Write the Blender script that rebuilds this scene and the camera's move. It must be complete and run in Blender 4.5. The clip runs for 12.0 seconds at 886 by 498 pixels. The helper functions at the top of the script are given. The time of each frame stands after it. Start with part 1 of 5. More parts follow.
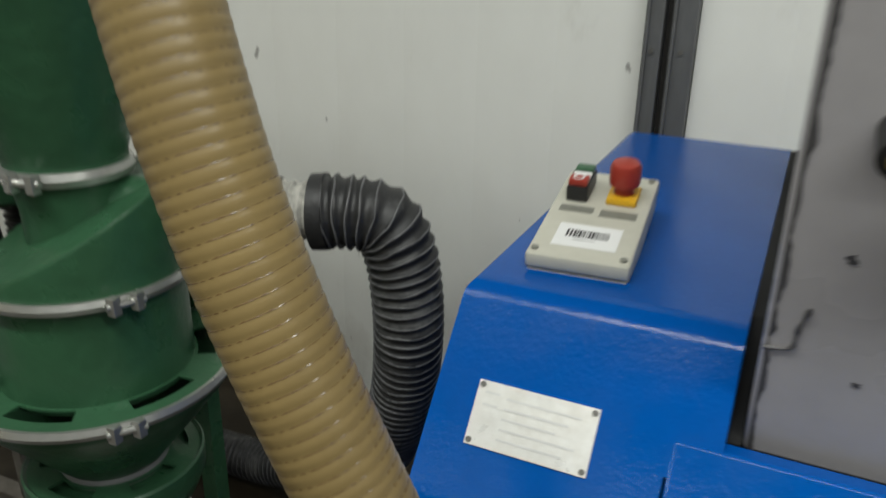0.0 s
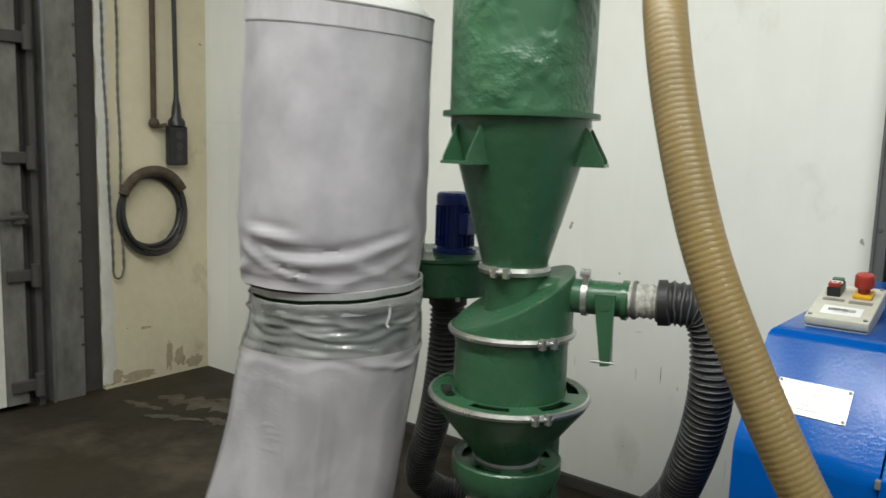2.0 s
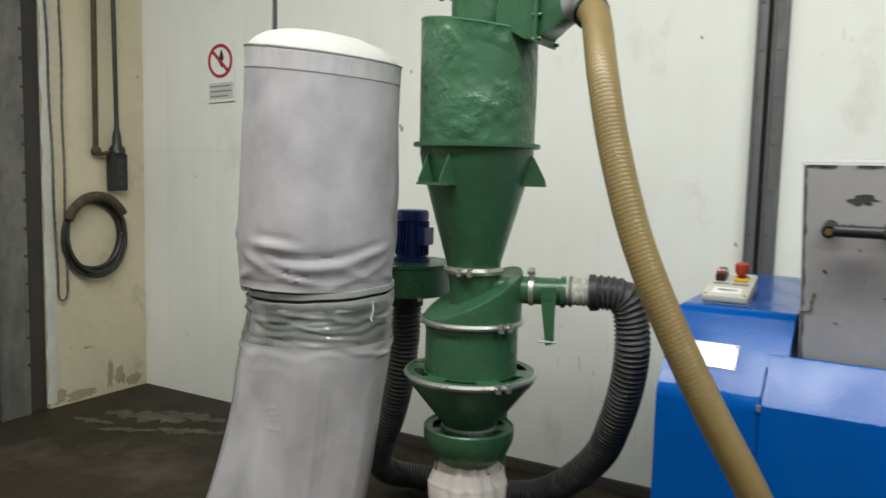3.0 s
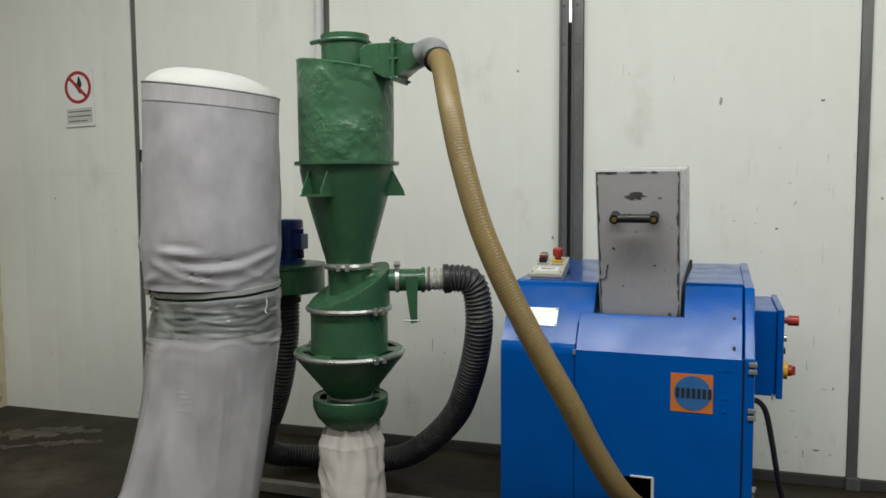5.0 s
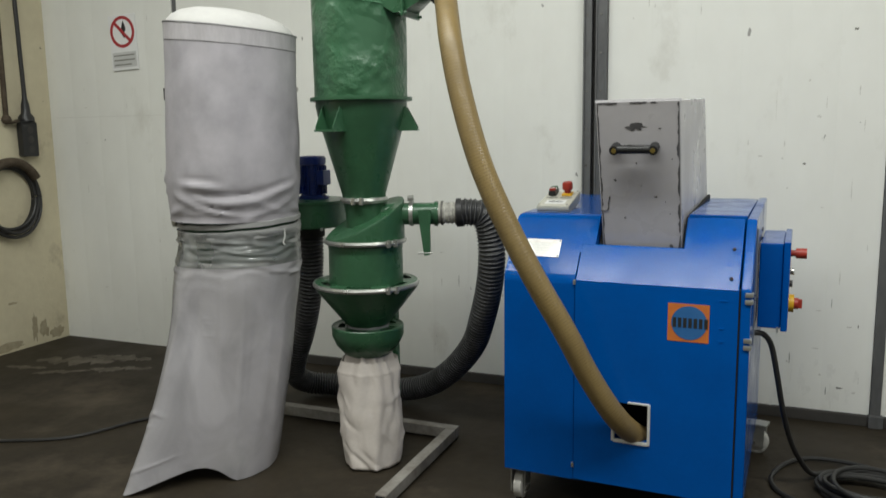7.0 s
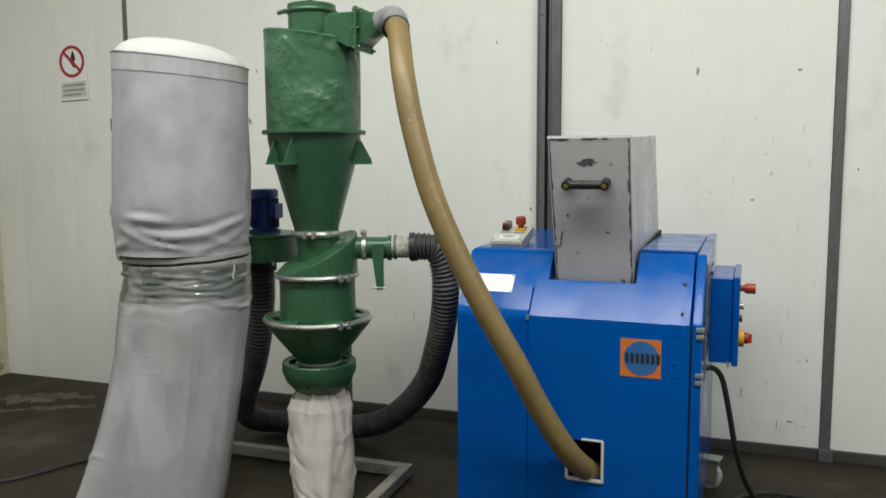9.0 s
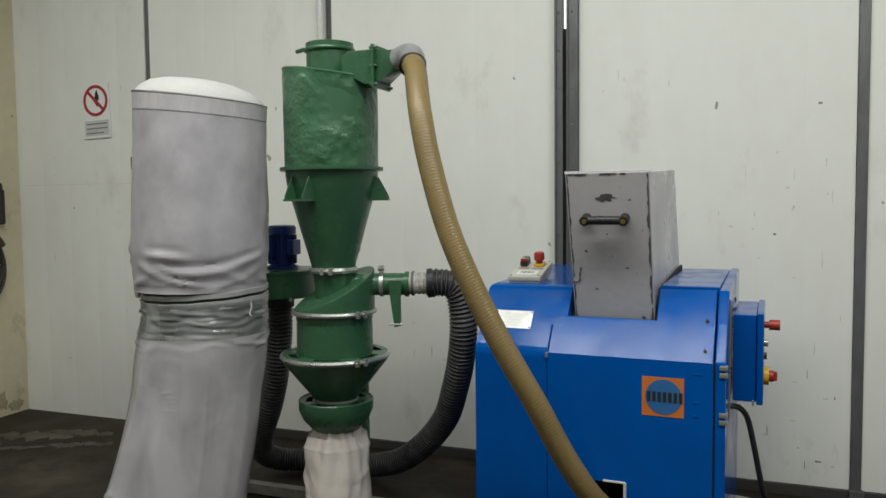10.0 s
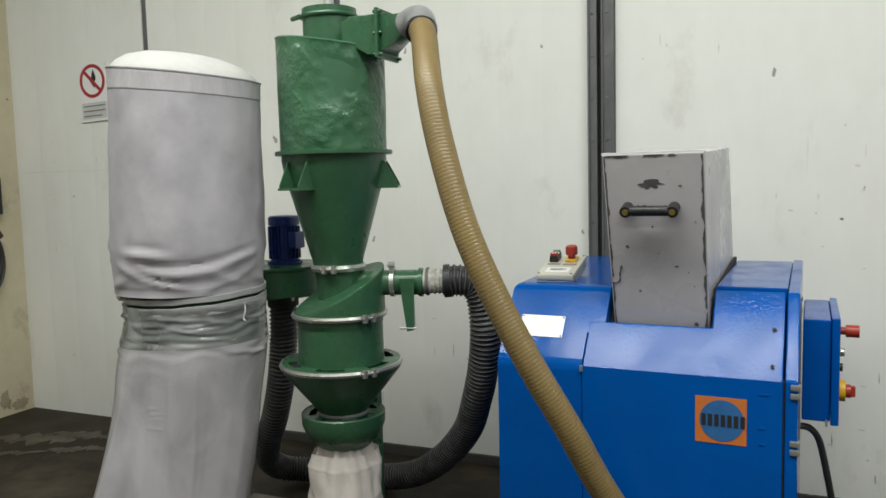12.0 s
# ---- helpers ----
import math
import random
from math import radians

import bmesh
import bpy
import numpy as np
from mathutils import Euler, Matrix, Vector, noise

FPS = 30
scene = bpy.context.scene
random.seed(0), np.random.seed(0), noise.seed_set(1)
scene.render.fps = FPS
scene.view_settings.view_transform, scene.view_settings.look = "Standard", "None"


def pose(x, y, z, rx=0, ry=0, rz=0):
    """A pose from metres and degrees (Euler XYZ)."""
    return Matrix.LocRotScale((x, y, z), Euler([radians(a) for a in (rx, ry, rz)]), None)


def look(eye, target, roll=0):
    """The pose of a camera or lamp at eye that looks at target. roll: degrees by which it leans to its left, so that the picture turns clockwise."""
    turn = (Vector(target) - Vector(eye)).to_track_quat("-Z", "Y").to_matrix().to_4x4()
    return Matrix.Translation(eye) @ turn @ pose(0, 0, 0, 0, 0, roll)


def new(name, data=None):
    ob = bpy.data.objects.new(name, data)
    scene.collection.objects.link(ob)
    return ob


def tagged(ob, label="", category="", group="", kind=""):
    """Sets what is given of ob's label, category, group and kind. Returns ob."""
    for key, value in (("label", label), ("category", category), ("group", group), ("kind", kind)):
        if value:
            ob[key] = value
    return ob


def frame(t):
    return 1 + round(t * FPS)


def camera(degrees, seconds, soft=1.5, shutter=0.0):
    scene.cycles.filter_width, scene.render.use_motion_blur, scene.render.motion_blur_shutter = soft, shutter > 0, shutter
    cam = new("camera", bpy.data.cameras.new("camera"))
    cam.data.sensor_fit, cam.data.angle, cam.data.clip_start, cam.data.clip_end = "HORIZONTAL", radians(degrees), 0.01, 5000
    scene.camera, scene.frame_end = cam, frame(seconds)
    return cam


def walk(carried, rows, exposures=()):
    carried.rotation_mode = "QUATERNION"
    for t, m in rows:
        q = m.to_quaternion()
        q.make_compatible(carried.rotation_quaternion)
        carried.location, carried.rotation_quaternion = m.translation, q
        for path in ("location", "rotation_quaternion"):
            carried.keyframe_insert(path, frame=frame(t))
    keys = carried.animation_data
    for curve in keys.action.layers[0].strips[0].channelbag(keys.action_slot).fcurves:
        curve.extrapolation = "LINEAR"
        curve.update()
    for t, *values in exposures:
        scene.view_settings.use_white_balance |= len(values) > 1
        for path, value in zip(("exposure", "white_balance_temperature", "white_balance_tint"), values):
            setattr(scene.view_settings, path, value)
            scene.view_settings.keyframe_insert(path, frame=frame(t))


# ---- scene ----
cam = camera(59.3, 12.0, soft=1.5, shutter=0.5)
PATH = [
    (0, (1.095, 0.303, 1.497), (0.373, 2.013, 0.751), 1.1),
    (0.5, (1.222, 0.087, 1.525), (0.38, 1.83, 1.025), -1.4),
    (1, (1.162, -0.148, 1.515), (0.138, 1.513, 1.075), -0.9),
    (1.5, (1.156, -0.417, 1.524), (0.032, 1.206, 1.206), 0.9),
    (2, (1.255, -0.654, 1.487), (0.029, 0.903, 1.22), 1.8),
    (2.5, (1.23, -0.928, 1.505), (0.117, 0.721, 1.306), 1.9),
    (3, (1.315, -1.194, 1.48), (0.322, 0.53, 1.283), 1.4),
    (3.5, (1.375, -1.433, 1.475), (0.534, 0.37, 1.267), 1.4),
    (3.7, (1.387, -1.472, 1.482), (0.597, 0.351, 1.254), 0.6),
    (5.3, (1.447, -1.821, 1.461), (0.858, 0.084, 1.309), -0.3),
    (5.5, (1.482, -1.803, 1.453), (0.865, 0.092, 1.288), -0.1),
    (6, (1.591, -1.797, 1.45), (0.894, 0.066, 1.245), -0.2),
    (6.5, (1.643, -1.792, 1.436), (0.89, 0.046, 1.204), -0.8),
    (7, (1.663, -1.794, 1.42), (0.908, 0.035, 1.129), -0.8),
    (7.2, (1.666, -1.782, 1.407), (0.907, 0.042, 1.097), -0.7),
    (8.8, (1.669, -1.764, 1.401), (1.009, 0.111, 1.174), -0.1),
    (9, (1.673, -1.759, 1.421), (1.014, 0.118, 1.214), -0.3),
    (9.5, (1.677, -1.746, 1.435), (0.995, 0.129, 1.299), -0.4),
    (10, (1.673, -1.735, 1.428), (0.965, 0.132, 1.308), -0.6),
    (10.5, (1.637, -1.677, 1.434), (0.966, 0.196, 1.233), -0.8),
    (11, (1.551, -1.57, 1.451), (0.867, 0.297, 1.238), -0.8),
    (11.5, (1.529, -1.466, 1.461), (0.821, 0.394, 1.268), -1.2),
    (12, (1.575, -1.343, 1.464), (0.794, 0.49, 1.286), -1.4),
]
walk(cam, [(t, look(eye, target, roll)) for t, eye, target, roll in PATH],
     [(0, -0.26), (0.5, 0.15), (1.0, 0.02), (1.6, 0.22), (2.5, 0.2), (3.5, 0.07), (5.5, -0.2), (7.0, -0.1), (9.0, 0.03), (9.5, -0.22), (10.0, -0.27), (10.5, -0.32), (11, -0.1), (12, 0.02)])


# ---------------- world and light ----------------
world = bpy.data.worlds.new("world")
world.use_nodes = True
scene.world = world
wbg = world.node_tree.nodes["Background"]
wbg.inputs["Color"].default_value = (0.75, 0.8, 0.85, 1)
wbg.inputs["Strength"].default_value = 0.05


def area_lamp(name, x, y, z, sx, sy, power, colour=(0.97, 1.0, 0.945)):
    data = bpy.data.lights.new(name, "AREA")
    data.shape, data.size, data.size_y, data.energy, data.color = "RECTANGLE", sx, sy, power, colour
    ob = new(name, data)
    ob.matrix_basis = pose(x, y, z)
    return ob


LAMP = 71.0
for lx, share in ((-1.9, 0.52), (0.7, 1.1), (3.3, 1.1)):
    for ly, row in ((-3.4, 0.36), (-0.6, 1.42)):
        area_lamp("fluorescent_tube_lamp", lx, ly, 4.15, 2.55, 0.4, LAMP * share * row)


# ---------------- materials ----------------
def material(name, base, second=None, rough=0.5, metal=0.0, scale=6.0, fine=60.0, bump=0.15, amount=0.5, grime=None,
             grime_at=0.62, grime_scale=3.0, spread=0.1, stretch=(1, 1, 1), bump_scale=None, coat=0.0, rough_var=0.12,
             chips=None, chips_at=0.7, chips_scale=30.0, distance=0.004, specular=0.5, patchy=False):
    m = bpy.data.materials.new(name)
    m.use_nodes = True
    nt = m.node_tree
    b = nt.nodes["Principled BSDF"]
    tc = nt.nodes.new("ShaderNodeTexCoord")
    mp = nt.nodes.new("ShaderNodeMapping")
    mp.inputs["Scale"].default_value = stretch
    nt.links.new(tc.outputs["Object"], mp.inputs["Vector"])

    def noise_node(s, detail=4.0, rough_n=0.55):
        n = nt.nodes.new("ShaderNodeTexNoise")
        n.inputs["Scale"].default_value, n.inputs["Detail"].default_value, n.inputs["Roughness"].default_value = s, detail, rough_n
        nt.links.new(mp.outputs["Vector"], n.inputs["Vector"])
        return n

    def ramp(src, lo, hi):
        r = nt.nodes.new("ShaderNodeMapRange")
        r.inputs["From Min"].default_value, r.inputs["From Max"].default_value = lo, hi
        nt.links.new(src, r.inputs["Value"])
        return r.outputs["Result"]

    def mix(fac, a, c):
        x = nt.nodes.new("ShaderNodeMix")
        x.data_type = "RGBA"
        nt.links.new(fac, x.inputs["Factor"])
        for sock, v in ((x.inputs["A"], a), (x.inputs["B"], c)):
            if isinstance(v, tuple):
                sock.default_value = (*v, 1)
            else:
                nt.links.new(v, sock)
        return x.outputs["Result"]

    second = second or tuple(v * 0.8 for v in base)
    large, small = noise_node(scale), noise_node(fine, 6.0)
    add = nt.nodes.new("ShaderNodeMath")
    add.operation = "MULTIPLY_ADD"
    nt.links.new(small.outputs["Fac"], add.inputs[0])
    add.inputs[1].default_value = amount
    nt.links.new(large.outputs["Fac"], add.inputs[2])
    mid = 0.5 + amount * 0.5
    colour = mix(ramp(add.outputs[0], mid - 0.28, mid + 0.28), base, second)
    if grime:
        g = noise_node(grime_scale, 8.0, 0.65)
        colour = mix(ramp(g.outputs["Fac"], grime_at - spread, grime_at + spread), colour, grime)
    if chips:
        c = noise_node(chips_scale, 3.0, 0.5)
        colour = mix(ramp(c.outputs["Fac"], chips_at, chips_at + 0.02), colour, chips)
    nt.links.new(colour, b.inputs["Base Color"])
    rr = nt.nodes.new("ShaderNodeMapRange")
    nt.links.new(large.outputs["Fac"], rr.inputs["Value"])
    rr.inputs["From Min"].default_value, rr.inputs["From Max"].default_value = 0.3, 0.7
    rr.inputs["To Min"].default_value, rr.inputs["To Max"].default_value = max(0.03, rough - rough_var), min(1, rough + rough_var)
    nt.links.new(rr.outputs["Result"], b.inputs["Roughness"])
    b.inputs["Metallic"].default_value = metal
    b.inputs["Coat Weight"].default_value = coat
    b.inputs["Specular IOR Level"].default_value = specular
    if bump:
        bn = noise_node(bump_scale or fine, 3.0)
        bp = nt.nodes.new("ShaderNodeBump")
        bp.inputs["Strength"].default_value, bp.inputs["Distance"].default_value = bump, distance
        height = bn.outputs["Fac"]
        if patchy:
            mul = nt.nodes.new("ShaderNodeMath")
            mul.operation = "MULTIPLY"
            nt.links.new(height, mul.inputs[0])
            nt.links.new(ramp(noise_node(5.5, 2.0).outputs["Fac"], 0.40, 0.54), mul.inputs[1])
            height = mul.outputs[0]
        nt.links.new(height, bp.inputs["Height"])
        nt.links.new(bp.outputs["Normal"], b.inputs["Normal"])
    return m


M_FLOOR = material("damp_concrete", (0.034, 0.0255, 0.0150), (0.0155, 0.0119, 0.0074), rough=0.66, specular=0.3, scale=1.2, fine=22, bump=0.3, grime=(0.078, 0.062, 0.043),
                   grime_at=0.62, grime_scale=1.3, spread=0.1, rough_var=0.18, distance=0.006)
M_WALL = material("white_panel_paint", (0.83, 0.83, 0.79), (0.77, 0.765, 0.725), rough=0.45, scale=1.6, fine=9, bump=0.12, bump_scale=5, grime=(0.64, 0.625, 0.575),
                  grime_at=0.68, grime_scale=2.2, spread=0.09, chips=(0.33, 0.32, 0.30), chips_at=0.735, chips_scale=13, stretch=(1.3, 1, 0.75), distance=0.01)
M_CREAM = material("cream_plaster", (0.66, 0.60, 0.43), (0.56, 0.50, 0.35), rough=0.8, scale=2.5, fine=18, bump=0.4, grime=(0.30, 0.25, 0.17),
                   grime_at=0.68, grime_scale=2.0, spread=0.08, chips=(0.2, 0.17, 0.13), chips_at=0.74, chips_scale=14, distance=0.008)
M_DOORWHITE = material("whitewashed_panel", (0.66, 0.65, 0.60), (0.5, 0.49, 0.45), rough=0.6, scale=3, fine=25, bump=0.2)
M_STEEL = material("galvanised_rail", (0.19, 0.193, 0.195), (0.115, 0.115, 0.118), rough=0.5, metal=0.5, scale=5, fine=40, bump=0.15, stretch=(1, 1, 0.3))
M_COLUMN = material("weathered_steel_column", (0.20, 0.195, 0.18), (0.08, 0.077, 0.068), rough=0.7, metal=0.2, scale=6, fine=30, bump=0.35, stretch=(1, 1, 0.5))
M_DARK = material("dark_rubber_and_gap_shade", (0.035, 0.033, 0.03), (0.06, 0.055, 0.05), rough=0.75, scale=6, fine=30)
# tones of the unseen ceiling and walls, set for the bounce light
M_CEIL = material("unseen_ceiling_tone", (0.36, 0.36, 0.35), rough=0.9, scale=1, fine=8, bump=0)
M_SIDE = material("unseen_wall_tone", (0.34, 0.335, 0.32), rough=0.85, scale=1, fine=8, bump=0.1)
M_GREEN = material("green_brushed_paint", (0.040, 0.122, 0.060), (0.029, 0.090, 0.044), rough=0.33, scale=9, fine=45, bump=0.35, bump_scale=28, rough_var=0.1, distance=0.006)
M_GREENROUGH = material("green_orange_peel_paint", (0.050, 0.140, 0.072), (0.041, 0.118, 0.060), rough=0.34, scale=8, fine=40, bump=0.8, bump_scale=19, rough_var=0.1, distance=0.018, patchy=True)
M_BLUE = material("blue_gloss_paint", (0.0, 0.080, 0.365), (0.0, 0.068, 0.31), rough=0.15, scale=7, fine=60, bump=0.3, bump_scale=130, rough_var=0.12, distance=0.0014, specular=0.17)
M_BLUEDARK = material("dark_blue_motor_paint", (0.006, 0.022, 0.15), (0.004, 0.016, 0.11), rough=0.35, scale=8, fine=60, bump=0.1)
M_GREY = material("grey_hopper_paint", (0.54, 0.522, 0.54), (0.46, 0.443, 0.46), rough=0.32, scale=4, fine=22, bump=0.12, chips=(0.09, 0.09, 0.09), chips_at=0.715, chips_scale=11)
M_WORN = material("scraped_dark_edge", (0.07, 0.068, 0.07), (0.12, 0.115, 0.12), rough=0.6, scale=20, fine=60)
M_BLACK = material("black_plastic", (0.012, 0.012, 0.013), (0.02, 0.02, 0.02), rough=0.42, scale=8, fine=60, bump=0.05)
M_VOID = material("dark_interior", (0.012, 0.012, 0.012), rough=0.9, bump=0)
M_RED = material("red_button_plastic", (0.36, 0.035, 0.02), rough=0.4, scale=10, fine=60, bump=0.05)
M_YELLOW = material("yellow_plastic", (0.75, 0.42, 0.02), rough=0.4, scale=10, fine=60, bump=0)
M_BRASS = material("brass_screw", (0.55, 0.42, 0.12), rough=0.4, metal=0.8, scale=10, bump=0)
M_BEIGE = material("beige_control_box_plastic", (0.56, 0.545, 0.47), (0.48, 0.47, 0.4), rough=0.45, scale=9, fine=70, bump=0.08)
M_LABELGREY = material("grey_engraved_label", (0.22, 0.22, 0.19), rough=0.5, bump=0)
M_PAPER = material("white_paper_label", (0.82, 0.82, 0.82), (0.76, 0.76, 0.75), rough=0.5, scale=12, bump=0)
M_PLATE = material("worn_aluminium_nameplate", (0.74, 0.74, 0.72), (0.60, 0.585, 0.55), rough=0.38, metal=0.25, scale=22, fine=70, amount=0.8, bump=0.05)
M_PRINT = material("faded_print", (0.63, 0.63, 0.62), rough=0.5, bump=0)
M_INK = material("black_print", (0.02, 0.02, 0.02), rough=0.5, bump=0)
M_ORANGE = material("orange_sticker", (0.58, 0.165, 0.035), (0.47, 0.135, 0.03), rough=0.45, scale=14, bump=0)
M_STICKBLUE = material("blue_sticker_disc", (0.018, 0.105, 0.30), (0.03, 0.13, 0.33), rough=0.45, scale=14, bump=0)
M_SIGNRED = material("red_sign_print", (0.42, 0.03, 0.035), rough=0.4, bump=0)
M_CLAMP = material("galvanised_clamp", (0.58, 0.58, 0.55), (0.42, 0.42, 0.4), rough=0.34, metal=0.8, scale=14, fine=60, bump=0.15)
M_GREYPLAST = material("grey_pvc_elbow", (0.26, 0.26, 0.265), (0.19, 0.19, 0.195), rough=0.4, scale=14, bump=0.08)
M_PLASTER = material("peeling_white_tape", (0.66, 0.64, 0.58), (0.26, 0.255, 0.235), rough=0.7, scale=22, fine=70, amount=1.0, bump=0.6)
M_HOSEGOLD = material("amber_pvc_hose", (0.25, 0.178, 0.072), (0.185, 0.13, 0.052), rough=0.42, scale=5, fine=30, bump=0.1)
M_HOSEWIRE = material("amber_hose_spiral", (0.13, 0.08, 0.032), (0.10, 0.06, 0.025), rough=0.3, scale=6, fine=40, bump=0)
M_HOSEDARK = material("black_fabric_hose", (0.013, 0.013, 0.014), (0.028, 0.028, 0.029), rough=0.5, scale=10, fine=60, bump=0.4, grime=(0.13, 0.13, 0.125), grime_at=0.66, grime_scale=7, spread=0.08)
M_HOSERIB = material("dusty_hose_ridge", (0.16, 0.16, 0.165), (0.05, 0.05, 0.052), rough=0.45, scale=9, fine=50, amount=0.8, bump=0.3)
M_FILTER = material("grey_filter_fabric", (0.46, 0.435, 0.468), (0.34, 0.325, 0.352), rough=0.82, scale=5.5, fine=19, bump=0.25, bump_scale=160, distance=0.001)
M_FILTERTOP = material("white_filter_felt", (0.60, 0.59, 0.57), (0.52, 0.51, 0.50), rough=0.9, scale=6, fine=40, bump=0.2)
M_HEM = material("pale_hem_fabric", (0.53, 0.505, 0.53), (0.42, 0.40, 0.42), rough=0.8, scale=14, fine=50, bump=0.2, stretch=(2, 2, 0.5))
M_CLOTH = material("cotton_bag_cloth", (0.56, 0.51, 0.475), (0.47, 0.425, 0.39), rough=0.9, scale=7, fine=60, bump=0.3, bump_scale=240, distance=0.001)
M_STRAP = material("grey_strap_webbing", (0.36, 0.36, 0.355), (0.27, 0.27, 0.265), rough=0.6, scale=20, bump=0.2)
M_THREAD = material("dark_grey_seam_thread", (0.20, 0.195, 0.20), (0.34, 0.335, 0.34), rough=0.8, scale=30, fine=80, amount=0.9, bump=0)
M_STAND = material("worn_painted_steel_tube", (0.30, 0.285, 0.26), (0.16, 0.14, 0.12), rough=0.6, metal=0.2, scale=10, fine=50, bump=0.2)
M_CABLE = material("black_rubber_cable", (0.016, 0.016, 0.016), (0.028, 0.027, 0.026), rough=0.5, scale=12, bump=0.1)
M_RUST = material("rusty_iron", (0.10, 0.075, 0.05), (0.06, 0.045, 0.03), rough=0.75, metal=0.3, scale=25, bump=0.3)
M_WHEEL = material("pale_nylon_wheel", (0.5, 0.49, 0.46), (0.36, 0.35, 0.33), rough=0.5, scale=15, bump=0.1)
M_PIPEWHITE = material("white_plastic_pipe", (0.75, 0.75, 0.74), rough=0.3, scale=9, bump=0)


def film_material(name, see_through, base, second):
    """Polythene: part see-through, part milky, with a glossy skin."""
    m = bpy.data.materials.new(name)
    m.use_nodes = True
    nt = m.node_tree
    out, b = nt.nodes["Material Output"], nt.nodes["Principled BSDF"]
    tc = nt.nodes.new("ShaderNodeTexCoord")

    def clouds(scale, detail, stretch, distortion):
        mp, n = nt.nodes.new("ShaderNodeMapping"), nt.nodes.new("ShaderNodeTexNoise")
        mp.inputs["Scale"].default_value = stretch
        nt.links.new(tc.outputs["Object"], mp.inputs["Vector"])
        n.inputs["Scale"].default_value, n.inputs["Detail"].default_value, n.inputs["Distortion"].default_value = scale, detail, distortion
        nt.links.new(mp.outputs["Vector"], n.inputs["Vector"])
        return n.outputs["Fac"]

    def blend(fac, a, c):
        mx = nt.nodes.new("ShaderNodeMixShader")
        if isinstance(fac, float):
            mx.inputs[0].default_value = fac
        else:
            nt.links.new(fac, mx.inputs[0])
        nt.links.new(a, mx.inputs[1])
        nt.links.new(c, mx.inputs[2])
        return mx.outputs[0]

    big, crinkle = clouds(4.0, 3, (1.2, 1.2, 0.9), 0.8), clouds(26.0, 5, (1, 1, 1.7), 1.6)
    mixc = nt.nodes.new("ShaderNodeMix")
    mixc.data_type = "RGBA"
    mixc.inputs["A"].default_value, mixc.inputs["B"].default_value = (*base, 1), (*second, 1)
    nt.links.new(big, mixc.inputs["Factor"])
    nt.links.new(mixc.outputs["Result"], b.inputs["Base Color"])
    b.inputs["Roughness"].default_value = 0.4
    bp = nt.nodes.new("ShaderNodeBump")
    bp.inputs["Strength"].default_value, bp.inputs["Distance"].default_value = 0.2, 0.008
    nt.links.new(crinkle, bp.inputs["Height"])
    nt.links.new(bp.outputs["Normal"], b.inputs["Normal"])
    tl, tr, gl = nt.nodes.new("ShaderNodeBsdfTranslucent"), nt.nodes.new("ShaderNodeBsdfTransparent"), nt.nodes.new("ShaderNodeBsdfGlossy")
    tl.inputs["Color"].default_value = (*base, 1)
    gl.inputs["Roughness"].default_value = 0.13
    nt.links.new(bp.outputs["Normal"], gl.inputs["Normal"])
    clear = nt.nodes.new("ShaderNodeMapRange")
    clear.inputs["From Min"].default_value, clear.inputs["From Max"].default_value = 0.3, 0.7
    clear.inputs["To Min"].default_value, clear.inputs["To Max"].default_value = see_through
    nt.links.new(big, clear.inputs["Value"])
    fr = nt.nodes.new("ShaderNodeFresnel")
    fr.inputs["IOR"].default_value = 1.75
    nt.links.new(bp.outputs["Normal"], fr.inputs["Normal"])
    body = blend(clear.outputs["Result"], blend(0.35, b.outputs[0], tl.outputs[0]), tr.outputs[0])
    nt.links.new(blend(fr.outputs[0], body, gl.outputs[0]), out.inputs["Surface"])
    return m


M_FILM = film_material("milky_polythene_film", (0.14, 0.40), (0.80, 0.77, 0.815), (0.70, 0.675, 0.715))
M_FILMCLEAR = film_material("clear_polythene_film", (0.45, 0.72), (0.66, 0.67, 0.67), (0.55, 0.57, 0.57))


def glow_material(name, colour, strength):
    m = bpy.data.materials.new(name)
    m.use_nodes = True
    b = m.node_tree.nodes["Principled BSDF"]
    b.inputs["Emission Color"].default_value = (*colour, 1)
    b.inputs["Emission Strength"].default_value = strength
    return m


M_DAYLIGHT = glow_material("daylight_behind_gap", (0.95, 1.0, 1.0), 2.0)


# ---------------- mesh helpers ----------------
def to_object(name, bm, mat, sharp=35):
    me = bpy.data.meshes.new(name)
    bmesh.ops.recalc_face_normals(bm, faces=bm.faces)
    bm.to_mesh(me)
    bm.free()
    me.materials.append(mat)
    me.polygons.foreach_set("use_smooth", [True] * len(me.polygons))
    me.set_sharp_from_angle(angle=radians(sharp))
    ob = new(name, me)
    if sharp == 35:
        flat = ob.modifiers.new("flat_faces", "WEIGHTED_NORMAL")
        flat.keep_sharp = True
    return ob


def thing(name, x, y, z, label, category, group=""):
    ob = new(name)
    ob.location = (x, y, z)
    ob.empty_display_size = 0.1
    return tagged(ob, label, category, group)


def part(name, bm, mat, parent, label="", sharp=35):
    ob = to_object(name, bm, mat, sharp)
    ob.parent = parent
    if parent.type == "EMPTY":
        ob.matrix_parent_inverse = Matrix.Translation(-Vector(parent.location))
    return tagged(ob, label)


def structure(name, bm, mat, label="", sharp=35):
    return tagged(to_object(name, bm, mat, sharp), label, "", "", "structure")


